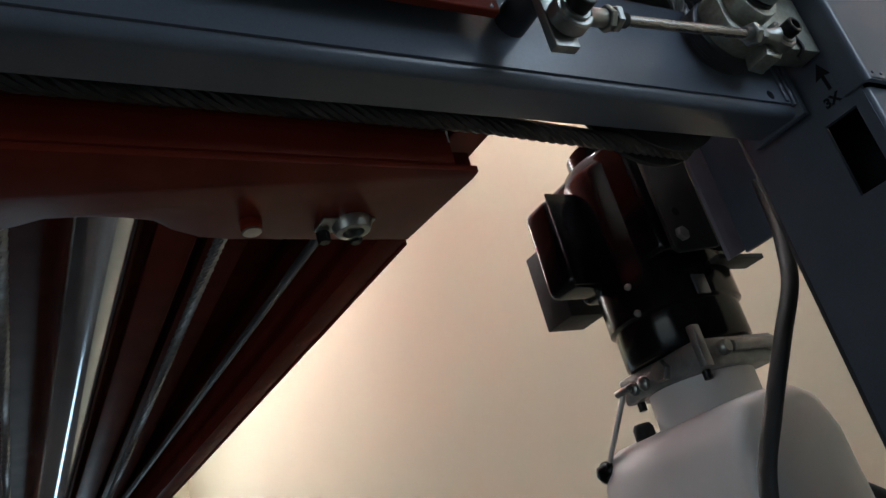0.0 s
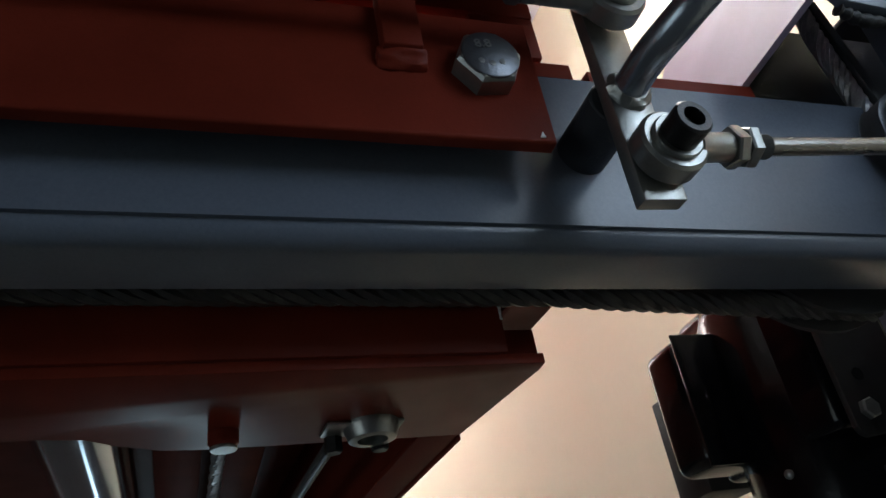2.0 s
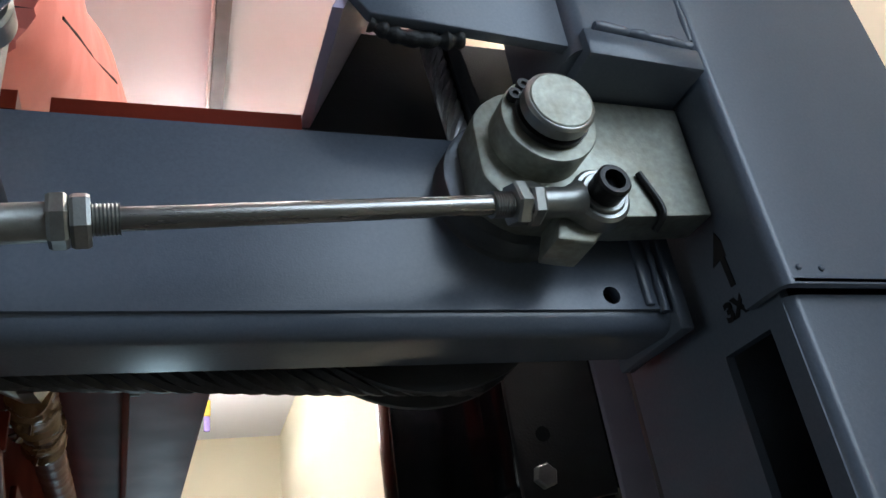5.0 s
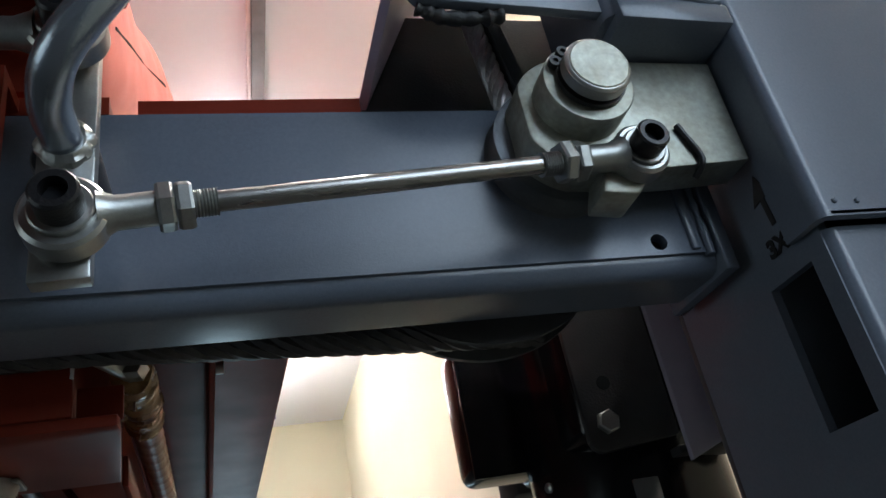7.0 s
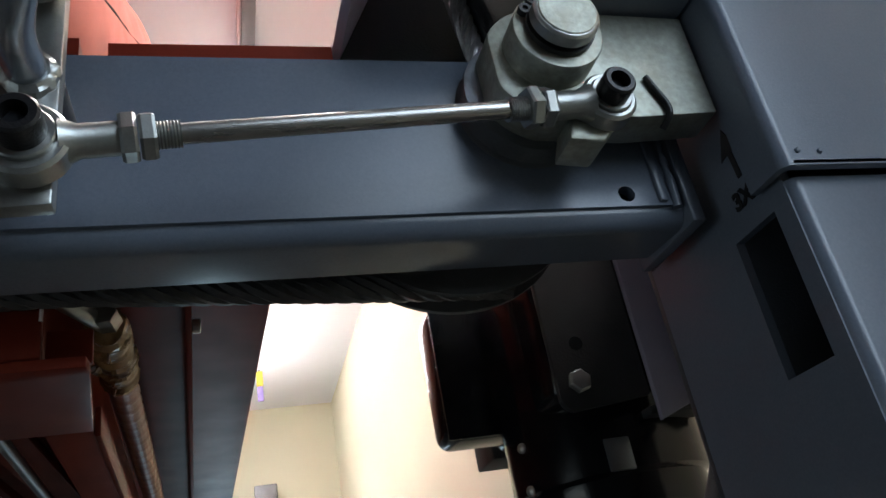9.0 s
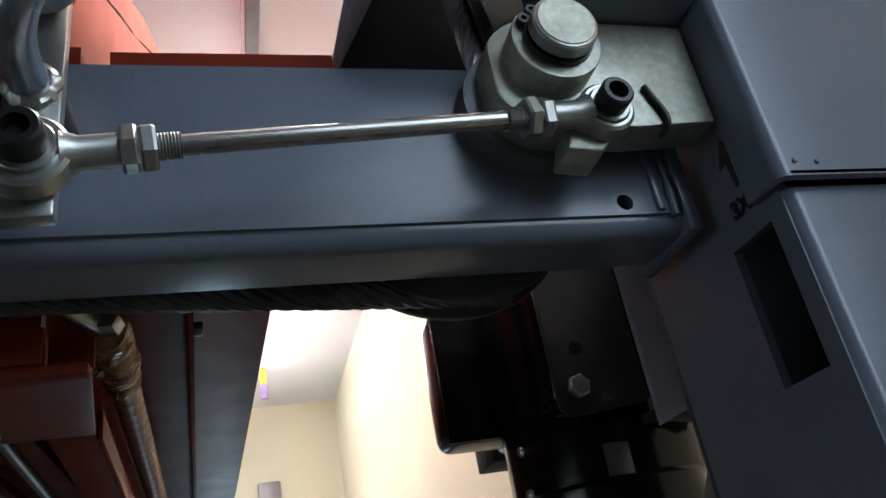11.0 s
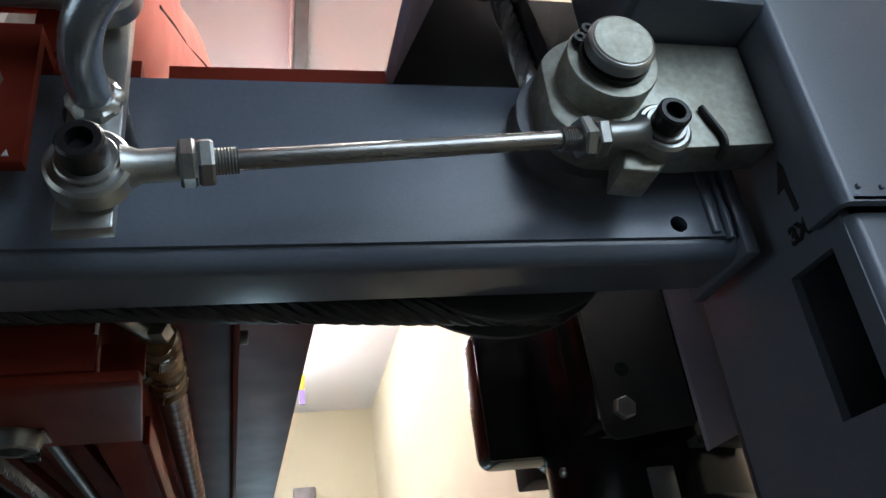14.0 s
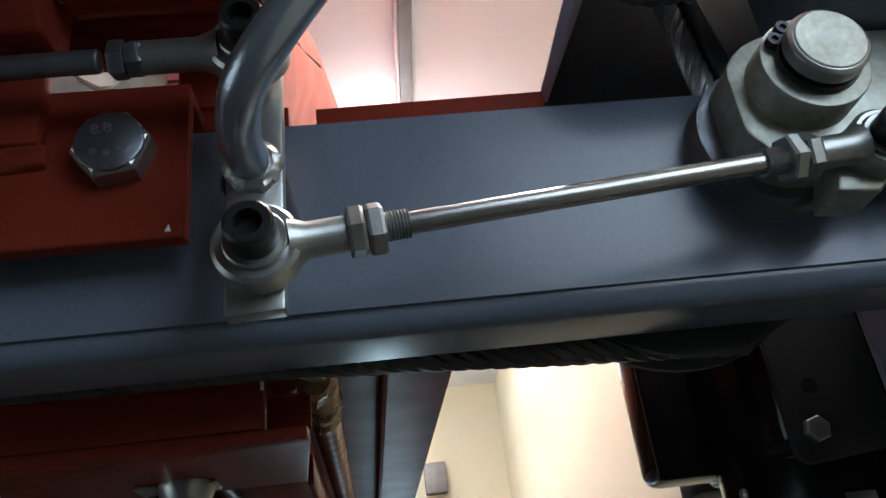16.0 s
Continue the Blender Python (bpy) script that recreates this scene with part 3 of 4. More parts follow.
part("disc", lathe((-0.0660, -0.0507, 0.0395), (-0.0660, -0.0532, 0.0395), [(0, 0.0100), (0.002, 0.0100), (0.0025, 0.0095)], 32), ZINC, washer)
tab = thing("link_tab", (-0.075, -0.045, 0.02), "zinc-plated tab carrying the link rod's screw", "bracket")
part("tab_plate", prism([(-0.0860, 0.0235), (-0.0685, 0.0215), (-0.0560, 0.0350), (-0.0560, 0.0480), (-0.0770, 0.0500)], "y", -0.0405, -0.0180, 0.0016), ZINC_STAIN, tab)

upper = thing("upper_link_rod", (-0.7, -0.055, 0.10), "dull steel link rod running along the ramp hinge", "link rod")
EYE_U = (-0.308, -0.0555, 0.100)
u_end = rod_end(upper, EYE_U, (-1.2, -0.056, 0.092), ZINC, nut=0.0135, nut_mat=DARK_STEEL)
part("rod", rod(u_end, (-1.2, -0.0565, 0.090), 0.0048, 18), DARK_STEEL, upper)
socket_screw("socket_screw", (-0.308, -0.0755, 0.101), 0.014)
washer = thing("washer", (-0.308, -0.0615, 0.101), "zinc-plated washer under a screw head", "washer", "linkage washers")
part("disc", lathe((-0.308, -0.0612, 0.101), (-0.308, -0.0640, 0.101), [(0, 0.0112), (0.0022, 0.0112), (0.0028, 0.0106)], 32), ZINC, washer)

# ---- ramp bracket, bolt, hinge and ramp ----
bracket = thing("ramp_bracket", (-0.8, -0.015, 0.036), "rust-red painted steel plate bolted to the crossbeam", "bracket")
fold = [(-0.0015, 0.110), (-0.026, 0.110), (-0.026, 0.0375)] + arc(-0.0245, 0.0375, 0.0015, 180, 270, 3) + [(-0.0190, 0.036), (-0.0190, 0.104), (-0.0015, 0.104)]
part("plate", prism(fold, "x", -1.3, -0.339), RED, bracket)
for x in (-0.405, -0.72):
    part("strap", prism([(-0.034, 0.080), (-0.026, 0.078), (-0.026, 0.112), (-0.034, 0.134)], "x", x - 0.009, x + 0.009, 0.0008), RED, bracket, "hinge strap")
    b = prism([(-0.0255, 0.0795), (-0.0325, 0.0800), (-0.0300, 0.0755), (-0.0262, 0.0705)], "x", x - 0.0115, x + 0.0115, 0.0012)
    bmesh.ops.subdivide_edges(b, edges=b.edges[:], cuts=3, use_grid_fill=True)
    for v in b.verts:
        v.co += Vector((0, 1, 1)) * 0.0022 * noise.noise(v.co * 210)
    part("strap_weld", b, RED, bracket)
part("paint_chip", prism([(-0.3465, 0.0385), (-0.3440, 0.0385), (-0.3450, 0.0415)], "y", -0.0268, -0.0259), WHITE, bracket, "white paint chip")
bolt = thing("hex_bolt", (-0.3665, -0.026, 0.0755), "large zinc-plated hexagon bolt with stamped marks", "bolt")
R = 0.0160
part("head", lathe((-0.3665, -0.026, 0.0755), (-0.3665, -0.0375, 0.0755), [(0, R), (0.0085, R), (0.0105, R * 0.93), (0.0112, R * 0.85)], 6, turn=0.15), ZINC, bolt, smooth=20)
part("washer_face", lathe((-0.3665, -0.0362, 0.0755), (-0.3665, -0.0378, 0.0755), [(0, R * 0.86), (0.001, R * 0.85), (0.0014, R * 0.82)], 36), DARK_STEEL, bolt, "stamped head face")
writing("grade_mark", "8.8", 0.0068, (-0.3735, -0.0380, 0.0783), (90, -8, 0), ZINC, bolt, 0.0001)
for dx, dz in ((-0.0055, -0.0050), (-0.0005, -0.006), (0.0045, -0.0045)):
    part("stamp", lathe((-0.3665 + dx, -0.0377, 0.0755 + dz), (-0.3665 + dx, -0.0381, 0.0755 + dz), [(0, 0.0016), (0.0002, 0.0016), (0.0003, 0.0009)], 10), ZINC, bolt, "raised stamp mark")
ramp = thing("approach_ramp", (-0.7, -0.06, 0.13), "rust-red painted steel approach ramp on hinge tubes", "ramp")
HZ = 0.151
part("stop_plate", box(-1.2, -0.314, 0.0005, 0.0075, 0.148, 0.181, 0.0008), RED, ramp)
part("stop_foot", box(-1.2, -0.434, 0.0010, 0.0070, 0.118, 0.1475, 0.0008), RED, ramp)
part("stop_foot", box(-0.352, -0.3145, 0.0010, 0.0070, 0.118, 0.1475, 0.0008), RED, ramp)
part("shaft", rod((-1.25, -0.050, HZ), (-0.294, -0.050, HZ), 0.0105, 24), ZINC, ramp, "zinc-plated hinge shaft")
for x0, x1 in ((-0.384, -0.303), (-0.70, -0.417), (-1.2, -0.735)):
    part("hinge_tube", rod((x0, -0.050, HZ), (x1, -0.050, HZ), 0.0172, 36, 0.0015), RED, ramp)
for x in (-0.401, -0.718):
    part("knuckle", prism([(-0.030, 0.117), (-0.056, 0.117), (-0.069, 0.131), (-0.069, 0.158), (-0.060, 0.172), (-0.030, 0.172)], "x", x - 0.0125, x + 0.0125, 0.002), RED, ramp)
deck_line = [(-1.2, 0.0), (-0.294, 0.0), (-0.262, -0.073), (-0.241, -0.075), (-0.232, -0.100), (-0.205, -0.55), (-1.2, -0.55)]
b = prism(deck_line, "z", 0.171, 0.177, 0.0006)
for v in b.verts:
    v.co.z -= 0.05 * v.co.y
part("ramp_plate", b, RED, ramp)
part("stiffener", prism([(-0.090, 0.1755), (-0.096, 0.1755), (-0.096, 0.160), (-0.090, 0.160)], "x", -1.2, -0.285, 0.001), RED, ramp)
part("stiffener", prism([(-0.205, 0.182), (-0.213, 0.182), (-0.213, 0.155), (-0.205, 0.155)], "x", -1.2, -0.255, 0.001), RED, ramp)

# ---- runway ----
def skew(b, k=0.05):
    """The runway stands a little off square to the crossbeam."""
    for v in b.verts:
        v.co.x -= k * (v.co.y - 0.1)
    return b


LEN = 3.4
runway = thing("runway", (-0.65, 1.7, -0.017), "rust-red painted steel lift runway with folded side rails", "lift runway")
part("deck", skew(prism([(-1.0, 0.003), (-1.0, 0.0), (-0.306, 0.0), (-0.306, 0.004), (-0.305, 0.034), (-0.2945, 0.034), (-0.2935, 0.003), (-0.186, 0.002), (-0.1945, 0.02), (-0.1945, LEN), (-1.0, LEN)], "z", 0.1035, 0.1135)), RED, runway)
part("front_face", skew(box(-0.99, -0.330, 0.088, 0.094, -0.012, 0.1035, 0.001)), RED, runway)
part("front_return", skew(box(-0.3295, -0.307, 0.099, 0.103, -0.012, 0.0065, 0.001)), RED, runway)
part("bare_edge", weld([(-0.3300, 0.0885, 0.0075), (-0.3298, 0.0885, 0.016), (-0.3300, 0.0890, 0.023)], 0.0013, 41), WHITE, runway, "chipped bare edge")
lip = [(-0.99, 0.090), (-0.309, 0.090), (-0.308, 0.100), (-0.317, 0.203), (-0.335, 0.203), (-0.478, 0.201), (-0.500, 0.198), (-0.523, 0.186), (-0.539, 0.173), (-0.560, 0.169), (-0.590, 0.169), (-0.610, 0.172), (-0.628, 0.184), (-0.655, 0.197), (-0.70, 0.201), (-0.99, 0.201)]
part("front_lip", skew(prism(lip, "z", -0.018, -0.012, 0.0008)), RED, runway, "folded lip with an arched cut-out")
part("side_web", skew(box(-0.3405, -0.3360, 0.13, LEN, -0.017, 0.1035, 0.0008)), RED, runway)
part("side_lip", skew(box(-0.345, -0.3175, 0.204, LEN, -0.0175, -0.0125, 0.0008)), RED, runway)
part("lip_edge", skew(box(-0.3172, -0.3135, 0.21, LEN, -0.019, 0.0, 0.0008)), RED, runway)
part("side_web", skew(box(-0.985, -0.980, 0.13, LEN, -0.017, 0.1035, 0.0008)), RED, runway)
part("inner_rail", box(-0.516, -0.476, 0.215, LEN, 0.050, 0.062, 0.002), RED, runway)
part("inner_rail", box(-0.462, -0.420, 0.215, LEN, 0.060, 0.072, 0.002), RED, runway)
part("hanger_strip", skew(box(-0.262, -0.257, 0.13, LEN, 0.078, 0.1035, 0.0008)), RED, runway, "red strip under the deck")
part("strip_screw", skew(rod((-0.257, 0.30, 0.088), (-0.250, 0.30, 0.088), 0.006, 12)), ZINC, runway)

cylinder = thing("hydraulic_cylinder", (-0.58, 0.9, 0.01), "chromed hydraulic cylinder rod under the runway", "hydraulic cylinder")
part("piston_rod", rod((-0.563, 0.13, 0.048), (-0.560, 2.3, 0.048), 0.033, 48), CHROME, cylinder)
part("yoke", box(-0.612, -0.520, 0.105, 0.13, 0.0, 0.09, 0.004), RED, cylinder)
for x, z in ((-0.467, 0.026), (-0.640, 0.026)):
    t = thing("lift_rope", (x, 0.9, z), "steel wire rope under the runway", "wire rope", "runway ropes")
    for b in rope([(x, 0.11, z), (x + 0.010, 2.4, z)], 0.0060, 0.05, 6, 0.012, seg=5):
        part("strand", b, ROPE, t)
anchor = thing("rope_anchor", (-0.385, 0.17, -0.018), "zinc-plated rope anchor washer on the runway lip", "rope anchor")
part("plate", skew(box(-0.412, -0.366, 0.163, 0.186, -0.0205, -0.018, 0.001)), ZINC, anchor)
part("ring", skew(lathe((-0.384, 0.172, -0.018), (-0.384, 0.172, -0.028), [(0, 0.0165), (0.003, 0.0165), (0.0095, 0.0140), (0.010, 0.013), (0.010, 0.009), (0.004, 0.009), (0.004, 0.0001)], 32)), ZINC, anchor)
for x in (-0.404, -0.376):
    part("screw", skew(rod((x, 0.186, -0.018), (x, 0.186, -0.030), 0.0055, 6)), BLACK_OXIDE, anchor)
part("tail_rod", skew(rod((-0.384, 0.19, 0.004), (-0.384, 2.3, 0.010), 0.0048, 14)), DARK_STEEL, anchor, "dull steel tail rod")
lock_bolt = thing("lip_bolt", (-0.468, 0.172, -0.018), "zinc-plated bolt end through the runway lip", "bolt")
part("shank", skew(rod((-0.468, 0.172, -0.012), (-0.468, 0.172, -0.0265), 0.0085, 24, 0.002)), RED, lock_bolt, "red painted shank")
part("end", skew(rod((-0.468, 0.172, -0.0265), (-0.468, 0.172, -0.0285), 0.0075, 24, 0.0005)), STEEL, lock_bolt)
sleeve = thing("hose_sleeve", (-0.315, 0.5, 0.035), "brown taped hydraulic hose along the runway side", "hose")
line = [(-0.310, 0.20 + 0.004 * k, 0.045) for k in range(170)]
part("hose", skew(tube(line, 0.0105, 16, None, [1.0 + (0.09 if k % 6 == 0 else 0) for k in range(170)]), 0.04), HOSE_RED, sleeve)
rnd = random.Random(4)
wrap = [(-0.310, 0.185 + 0.002 * k, 0.045) for k in range(52)]
b = tube(wrap, 0.0128, 22, None, [0.95 + 0.13 * rnd.random() for _ in wrap])
for v in b.verts:
    v.co.y += 0.010 * noise.noise(Vector((90 * v.co.x, 20 * v.co.y, 90 * v.co.z)))
    v.co.z += 0.0035 * noise.noise(Vector((60 * v.co.x, 160 * v.co.y, 60 * v.co.z)))
    v.co.x += 0.0035 * noise.noise(Vector((60 * v.co.x + 9, 160 * v.co.y, 60 * v.co.z)))
part("tape", skew(b, 0.04), TAPE, sleeve, "crumpled brown packing tape", 25)
for k in range(7):
    y = 0.19 + 0.014 * k
    a = rnd.uniform(2.6, 4.6)
    c, s_ = math.cos(a), math.sin(a)
    q = [Vector((-0.310 + c * r, y + dy, 0.045 + s_ * r)) for r, dy in ((0.012, 0), (0.0165 + 0.003 * rnd.random(), 0.004), (0.0150, 0.012), (0.012, 0.016))]
    b = bmesh.new()
    vs = [b.verts.new(p) for p in q] + [b.verts.new(p + Vector((-s_, 0, c)) * 0.0012) for p in q]
    b.faces.new(vs[:4])
    b.faces.new(vs[4:][::-1])
    for m in range(4):
        b.faces.new((vs[m], vs[(m + 1) % 4], vs[4 + (m + 1) % 4], vs[4 + m]))
    part("tape_flap", skew(b, 0.04), TAPE, sleeve, "torn tape edge")

fitting = thing("hose_fitting", (-0.325, 0.14, 0.035), "zinc-plated hydraulic fitting behind the crossbeam", "fitting")
part("elbow", tube(smooth_path([(-0.352, 0.125, 0.050), (-0.332, 0.13, 0.040), (-0.312, 0.19, 0.045)], 6), 0.006, 12), ZINC, fitting)
part("coupling", lathe((-0.372, 0.128, 0.052), (-0.324, 0.134, 0.046), [(0, 0.006), (0.004, 0.010), (0.030, 0.010), (0.034, 0.0075), (0.048, 0.0075)], 20), BLACK_OXIDE, fitting, "black coupling")
hex_nut((-0.312, 0.160, 0.043), (-0.311, 0.182, 0.045), 0.014, ZINC, fitting)

# ---- hydraulic power unit on the post's back ----
unit = thing("power_unit", (0.047, 0.278, -0.46), "black electric hydraulic power unit with a milky oil tank", "power unit")
MX, MY = 0.047, 0.278
part("motor", lathe((MX, MY, -0.132), (MX, MY, 0.145), [(0, 0.070), (0.004, 0.073), (0.045, 0.073), (0.048, 0.078), (0.235, 0.078), (0.255, 0.070), (0.270, 0.050), (0.277, 0.02)], 56), BLACK, unit, "black motor body")
part("fan_cap", lathe((MX, MY, 0.12), (MX, MY, 0.165), [(0, 0.058), (0.03, 0.058), (0.042, 0.045), (0.045, 0.02)], 48), BLACK, unit)
part("capacitor_cover", box(-0.075, 0.03, 0.288, 0.342, -0.030, 0.088, 0.012, 4), BLACK, unit, "rounded black capacitor cover")
part("motor_hood", box(-0.019, 0.11, 0.196, 0.352, -0.034, 0.125, 0.010, 3), BLACK, unit)
part("cover_flange", box(-0.076, 0.03, 0.2845, 0.2875, -0.031, 0.089, 0.001), BLACK, unit)
part("terminal_plate", box(-0.010, 0.05, 0.385, 0.44, -0.030, 0.078, 0.002), BLACK_MATT, unit)
part("mount_plate", prism([(-0.023, 0.10), (-0.023, -0.038)] + arc(-0.013, -0.036, 0.010, 190, 265, 6) + [(0.045, -0.040), (0.045, 0.10)], "y", 0.178, 0.184, 0.001), BLACK_MATT, unit, "dark mounting plate")
part("mount_foot", box(0.046, 0.12, 0.186, 0.215, -0.052, -0.046, 0.001), BLACK_MATT, unit)
for x, z, r in ((-0.007, -0.026, 0.0084),):
    b_ = part("mount_bolt", lathe((x, 0.178, z), (x, 0.172, z), [(0, r), (0.004, r), (0.0055, r * 0.85)], 6, turn=0.3), ZINC, unit, "zinc hexagon bolt", 20)
# no real hole: a black disc imitates the shade inside one
part("mount_hole_shade", lathe((-0.002, 0.1772, 0.002), (-0.002, 0.179, 0.002), [(0, 0.0052), (0.0005, 0.0052)], 16), INK_AND_HOLLOWS, unit)
for z in (-0.03, -0.062):
    part("motor_screw", lathe((MX - 0.074, MY - 0.02, z - 0.02), (MX - 0.082, MY - 0.024, z - 0.02), [(0, 0.004), (0.003, 0.004), (0.0045, 0.002)], 12), ZINC, unit)
part("data_plate", box(MX - 0.035, MX - 0.015, MY - 0.0765, MY - 0.0735, -0.085, -0.062, 0.001), DARK_STEEL, unit, "small dull data plate")
block = part("valve_block", box(-0.012, 0.106, 0.209, 0.342, -0.164, -0.133, 0.003), ALU, unit, "cast aluminium valve block")
part("plug", lathe((-0.012, 0.268, -0.147), (-0.022, 0.268, -0.147), [(0, 0.0125), (0.006, 0.0125), (0.008, 0.011)], 6), ZINC, block, "hexagon plug", 20)
for y in (0.300, 0.318):
    part("valve_screw", lathe((-0.012, y, -0.150), (-0.020, y, -0.150), [(0, 0.0075), (0.005, 0.0075), (0.007, 0.005)], 18), ZINC, block)
part("spool", rod((0.03, 0.203, -0.146), (0.10, 0.203, -0.146), 0.006, 18), ALU, block)
for x in (0.022, 0.095):
    part("gland", lathe((x, 0.209, -0.146), (x, 0.200, -0.146), [(0, 0.0085), (0.006, 0.0085), (0.009, 0.006)], 18), ZINC, block)
part("corner_rib", box(-0.016, -0.004, 0.204, 0.214, -0.164, -0.118, 0.002), ALU, block)
for x, y in ((0.0, 0.222), (0.0, 0.33)):
    part("clamp_screw", rod((x, y, -0.164), (x, y, -0.174), 0.005, 12), BLACK_OXIDE, unit)
part("tank_neck", lathe((MX, MY, -0.164), (MX, MY, -0.235), [(0, 0.060), (0.05, 0.060), (0.06, 0.064), (0.071, 0.075)], 48), TANK, unit, "milky plastic tank neck")
part("tank", prism([(-0.052, -0.50), (-0.052, -0.245), (-0.030, -0.208), (0.010, -0.200), (0.062, -0.200), (0.088, -0.211), (0.106, -0.250), (0.118, -0.50)], "y", 0.170, 0.385, 0.016, None, 4), TANK, unit, "milky plastic oil tank")
part("filler_cap", lathe((-0.01, 0.33, -0.205), (-0.01, 0.33, -0.188), [(0, 0.012), (0.012, 0.012), (0.017, 0.009)], 20), BLACK_MATT, unit)
lev = part("lowering_lever", rod((-0.024, 0.327, -0.152), (-0.038, 0.375, -0.222), 0.0032, 14), STEEL, unit, "bright lowering lever")
part("knob", lathe((-0.037, 0.372, -0.216), (-0.042, 0.389, -0.243), [(0, 0.004), (0.003, 0.009), (0.011, 0.0135), (0.020, 0.011), (0.025, 0.004)], 20), BLACK, lev, "black ball knob")
part("lever_pivot", rod((-0.026, 0.335, -0.150), (-0.026, 0.312, -0.150), 0.0045, 12), ZINC, unit)

hose = thing("black_hose", (0.0, 0.13, -1.9), "black rubber cable hanging beside the power unit", "hose")
part("cable", tube(smooth_path([(0.085, 0.128, 0.020), (0.068, 0.118, -0.040), (0.050, 0.112, -0.080), (0.030, 0.110, -0.12), (0.0, 0.121, -0.17), (-0.035, 0.138, -0.235), (-0.062, 0.152, -0.295), (-0.09, 0.155, -0.40), (-0.10, 0.16, -0.7), (-0.05, 0.15, -1.3), (0.0, 0.13, -1.89)], 8), 0.0082, 16), BLACK_MATT, hose)
hose = thing("black_hose", (0.4, 0.3, -1.9), "black rubber hose running from the oil tank to the wall", "hose")
part("cable", tube(smooth_path([(0.098, 0.30, -0.235), (0.18, 0.30, -0.275), (0.34, 0.30, -0.35), (0.44, 0.30, -0.5), (0.46, 0.30, -1.1), (0.46, 0.30, -1.89)], 8), 0.008, 16), BLACK_MATT, hose)

# ---- under the ceiling and at the far wall ----
rail = thing("ceiling_rail", (-0.13, 1.9, 1.56), "galvanised steel rail under the garage ceiling", "rail")
# white strip added to give the rail its pale left side
part("pale_strip", box(-0.1640, -0.1505, 0.4, 2.3, 1.572, 1.598, 0.004, 3), TANK, rail, "white strip for the rail's pale left side")
part("channel", prism([(-0.150, 1.598), (-0.150, 1.560), (-0.110, 1.560), (-0.110, 1.598), (-0.114, 1.598), (-0.114, 1.566), (-0.146, 1.566), (-0.146, 1.598)], "y", 0.4, 2.3), RAIL, rail)
TX, TY = -0.043, 4.70
tag = thing("ceiling_pennant", (TX, TY, 1.59), "small yellow and violet plastic tag hanging from the ceiling", "tag")
part("hook", rod((TX, TY, 1.585), (TX, TY, 1.599), 0.004, 10), RAIL, tag)
part("yellow_end", box(TX - 0.022, TX + 0.022, TY - 0.012, TY + 0.012, 1.485, 1.587, 0.006), YELLOW, tag, "yellow plastic")
part("violet_end", box(TX - 0.020, TX + 0.020, TY - 0.011, TY + 0.011, 1.385, 1.484, 0.006), VIOLET, tag, "violet plastic")
box_far = thing("wall_box", (0.0, 5.55, 0.9), "grey plastic box on the far wall", "box")
part("case", box(-0.10, 0.06, 5.50, 5.598, 0.80, 1.02, 0.01), RAIL, box_far)


# ---- the car that stands on the lift ----
car = thing("car", (-1.16, 1.5, 0.115), "red car standing on the raised lift", "car")


def body_ring(y, half, z0, z1, tuck, pw, seg):
    """One cross-section of the body: a rounded outline at y."""
    pts = []
    for k in range(seg):
        a = 2 * math.pi * k / seg
        c, s_ = math.cos(a), math.sin(a)
        x = math.copysign(abs(c) ** (2 / pw), c) * half
        z = math.copysign(abs(s_) ** (2 / pw), s_)
        x *= 1 - tuck * max(0.0, z)
        pts.append((-1.16 + x, y, (z0 + z1) / 2 + z * (z1 - z0) / 2))
    return pts


STATIONS = ((-0.52, 0.60, 0.42, 0.68, 0.05, 2.6), (-0.45, 0.72, 0.36, 0.76, 0.05, 2.8), (-0.2, 0.79, 0.32, 0.88, 0.03, 3.0), (0.3, 0.790, 0.30, 0.96, 0.02, 3.0), (0.68, 0.800, 0.30, 1.06, 0.0, 3.0), (0.94, 0.818, 0.30, 1.28, 0.0, 3.0), (1.5, 0.845, 0.30, 1.56, 0.0, 3.0), (1.75, 0.845, 0.30, 1.57, 0.02, 3.0), (3.0, 0.84, 0.30, 1.57, 0.05, 3.0), (3.4, 0.80, 0.36, 1.3, 0.08, 3.0), (3.55, 0.6, 0.42, 1.0, 0.1, 2.6))
WELLS = ((0.06, 0.36), (2.75, 0.43))


def body_point(p):
    """The body's skin: tucked in under its side crease, and drawn in at the wheel wells."""
    x, y, z = p
    out = 1 if x > -1.16 else -1
    if abs(x + 1.16) > 0.45:
        below = 0.475 + 0.61 * (y - 0.354) - z
        if 0 < y < 1.4 and below > 0:
            x -= out * 0.30 * min(below, 0.14)
        if any((y - wy) ** 2 + (z - wz) ** 2 < 0.335 ** 2 for wy, wz in WELLS):
            x -= out * 0.20
    return x, y, z


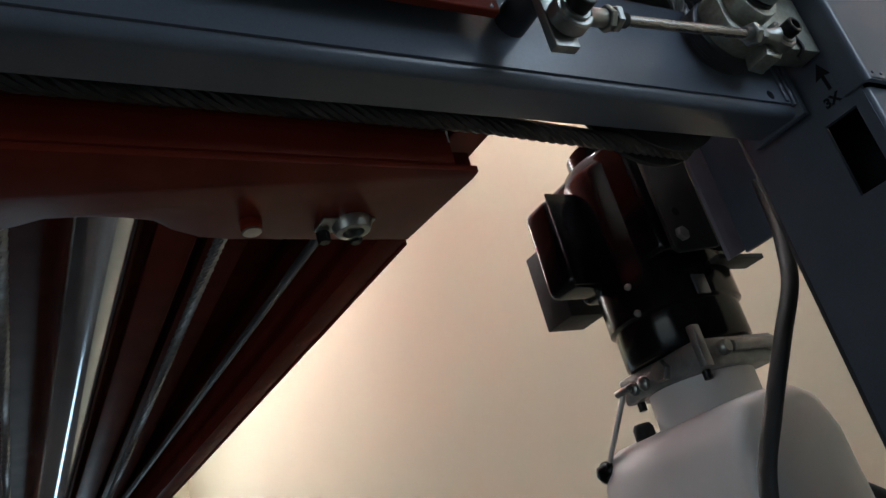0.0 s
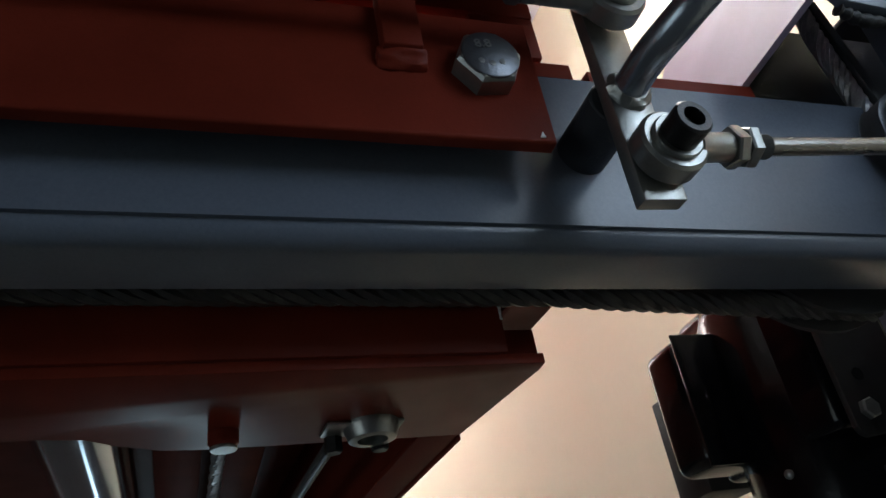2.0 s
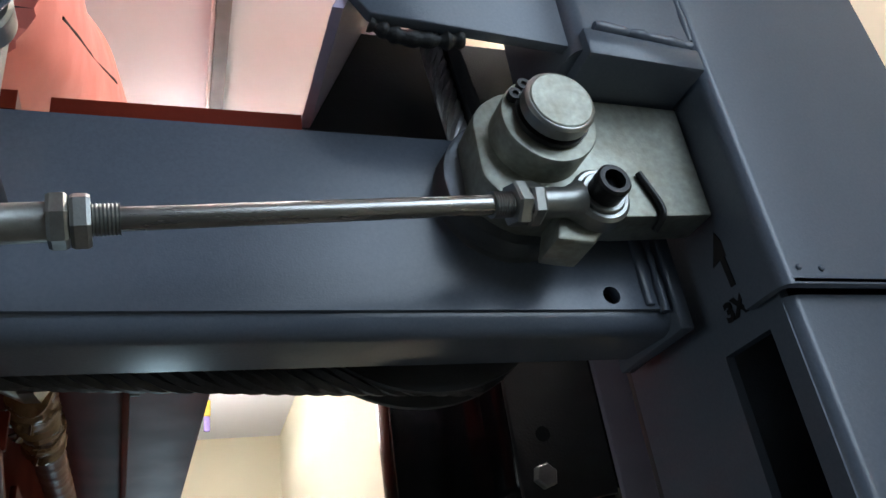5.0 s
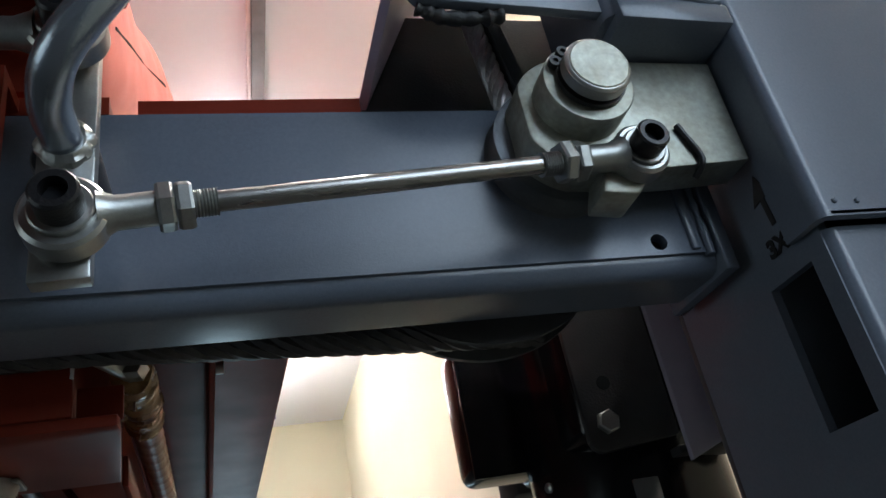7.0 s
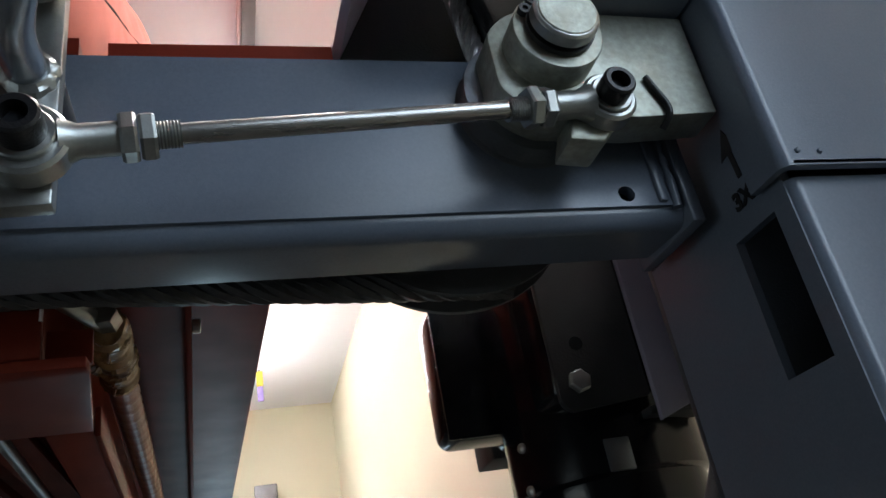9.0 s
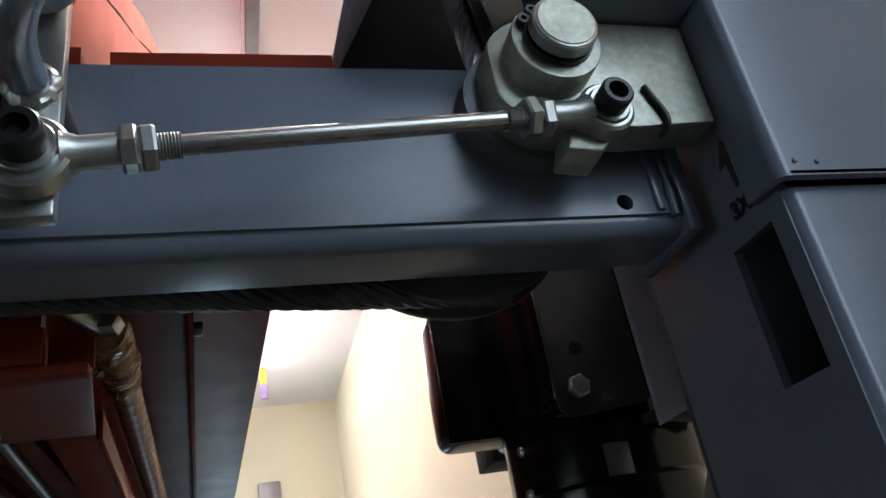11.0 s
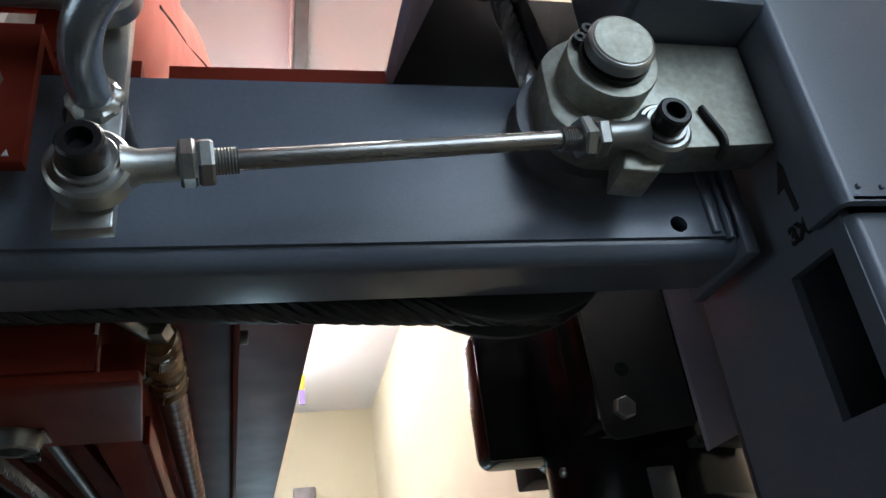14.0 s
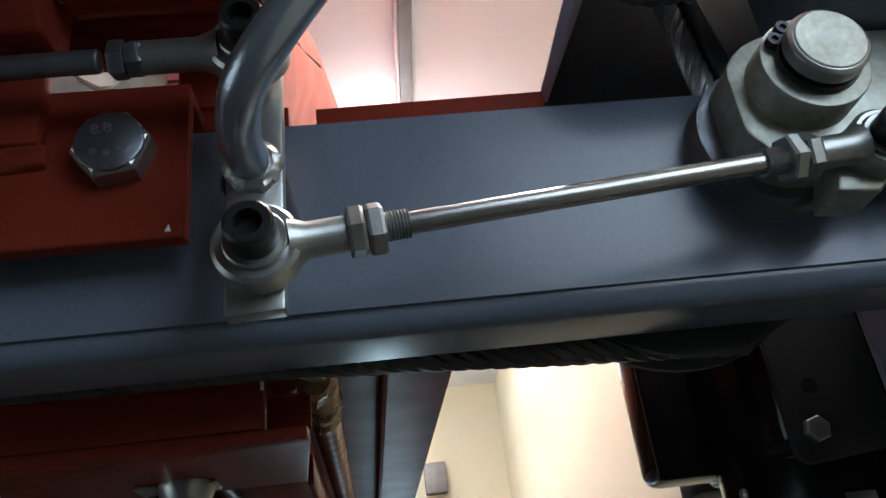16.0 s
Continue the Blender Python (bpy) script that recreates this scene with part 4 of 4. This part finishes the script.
b = bmesh.new()
rings = []
stations = []
for s0, s1 in zip(STATIONS, STATIONS[1:]):
    n = max(1, round((s1[0] - s0[0]) / (0.012 if s1[0] < 1 else 0.05)))
    stations += [[u + (v - u) * k / n for u, v in zip(s0, s1)] for k in range(n)]
stations.append(list(STATIONS[-1]))
SEG = 120
for row in stations:
    rings.append([b.verts.new(body_point(p)) for p in body_ring(*row, SEG)])
for r0, r1 in zip(rings, rings[1:]):
    for k in range(SEG):
        f = b.faces.new((r0[k], r0[(k + 1) % SEG], r1[(k + 1) % SEG], r1[k]))
        c = f.calc_center_median()
        well = any((c.y - wy) ** 2 + (c.z - wz) ** 2 < 0.33 ** 2 for wy, wz in WELLS)
        f.material_index = 1 if c.z < 0.335 or well and abs(c.x + 1.16) < 0.68 else 0
b.faces.new(rings[0])
b.faces.new(rings[-1][::-1])
body = part("body", b, RED_BRIGHT, car, "red painted body", 30)
body.data.materials.append(BLACK_MATT)


def skin_x(y, z):
    """How far the near side of the body stands out at a height."""
    row = min(stations, key=lambda r: abs(r[0] - y))
    q = min((p for p in body_ring(*row, SEG) if p[0] > -1.16), key=lambda p: abs(p[2] - z))
    return body_point(q)[0]


seam = [(skin_x(0.44 + 0.04 * k, 0.590 + 0.0265 * k) - 0.0008, 0.44 + 0.04 * k, 0.590 + 0.0265 * k) for k in range(13)]
part("door_seam", tube(smooth_path(seam, 3), 0.0022, 8), INK_AND_HOLLOWS, car, "dark gap between fender and bonnet")
for x, y, out in ((-0.560, 0.06, 1), (-0.54, 2.75, 1), (-1.760, 0.06, -1), (-1.78, 2.75, -1)):
    w = part("wheel", lathe((x - 0.1 * out, y, 0.43), (x + 0.1 * out, y, 0.43), [(0, 0.22), (0.01, 0.30), (0.04, 0.315), (0.16, 0.315), (0.19, 0.30), (0.2, 0.22)], 40), BLACK_MATT, car, "black tyre")
    part("rim", lathe((x + 0.09 * out, y, 0.43), (x + 0.104 * out, y, 0.43), [(0, 0.20), (0.012, 0.19), (0.014, 0.05)], 32), RAIL, w)
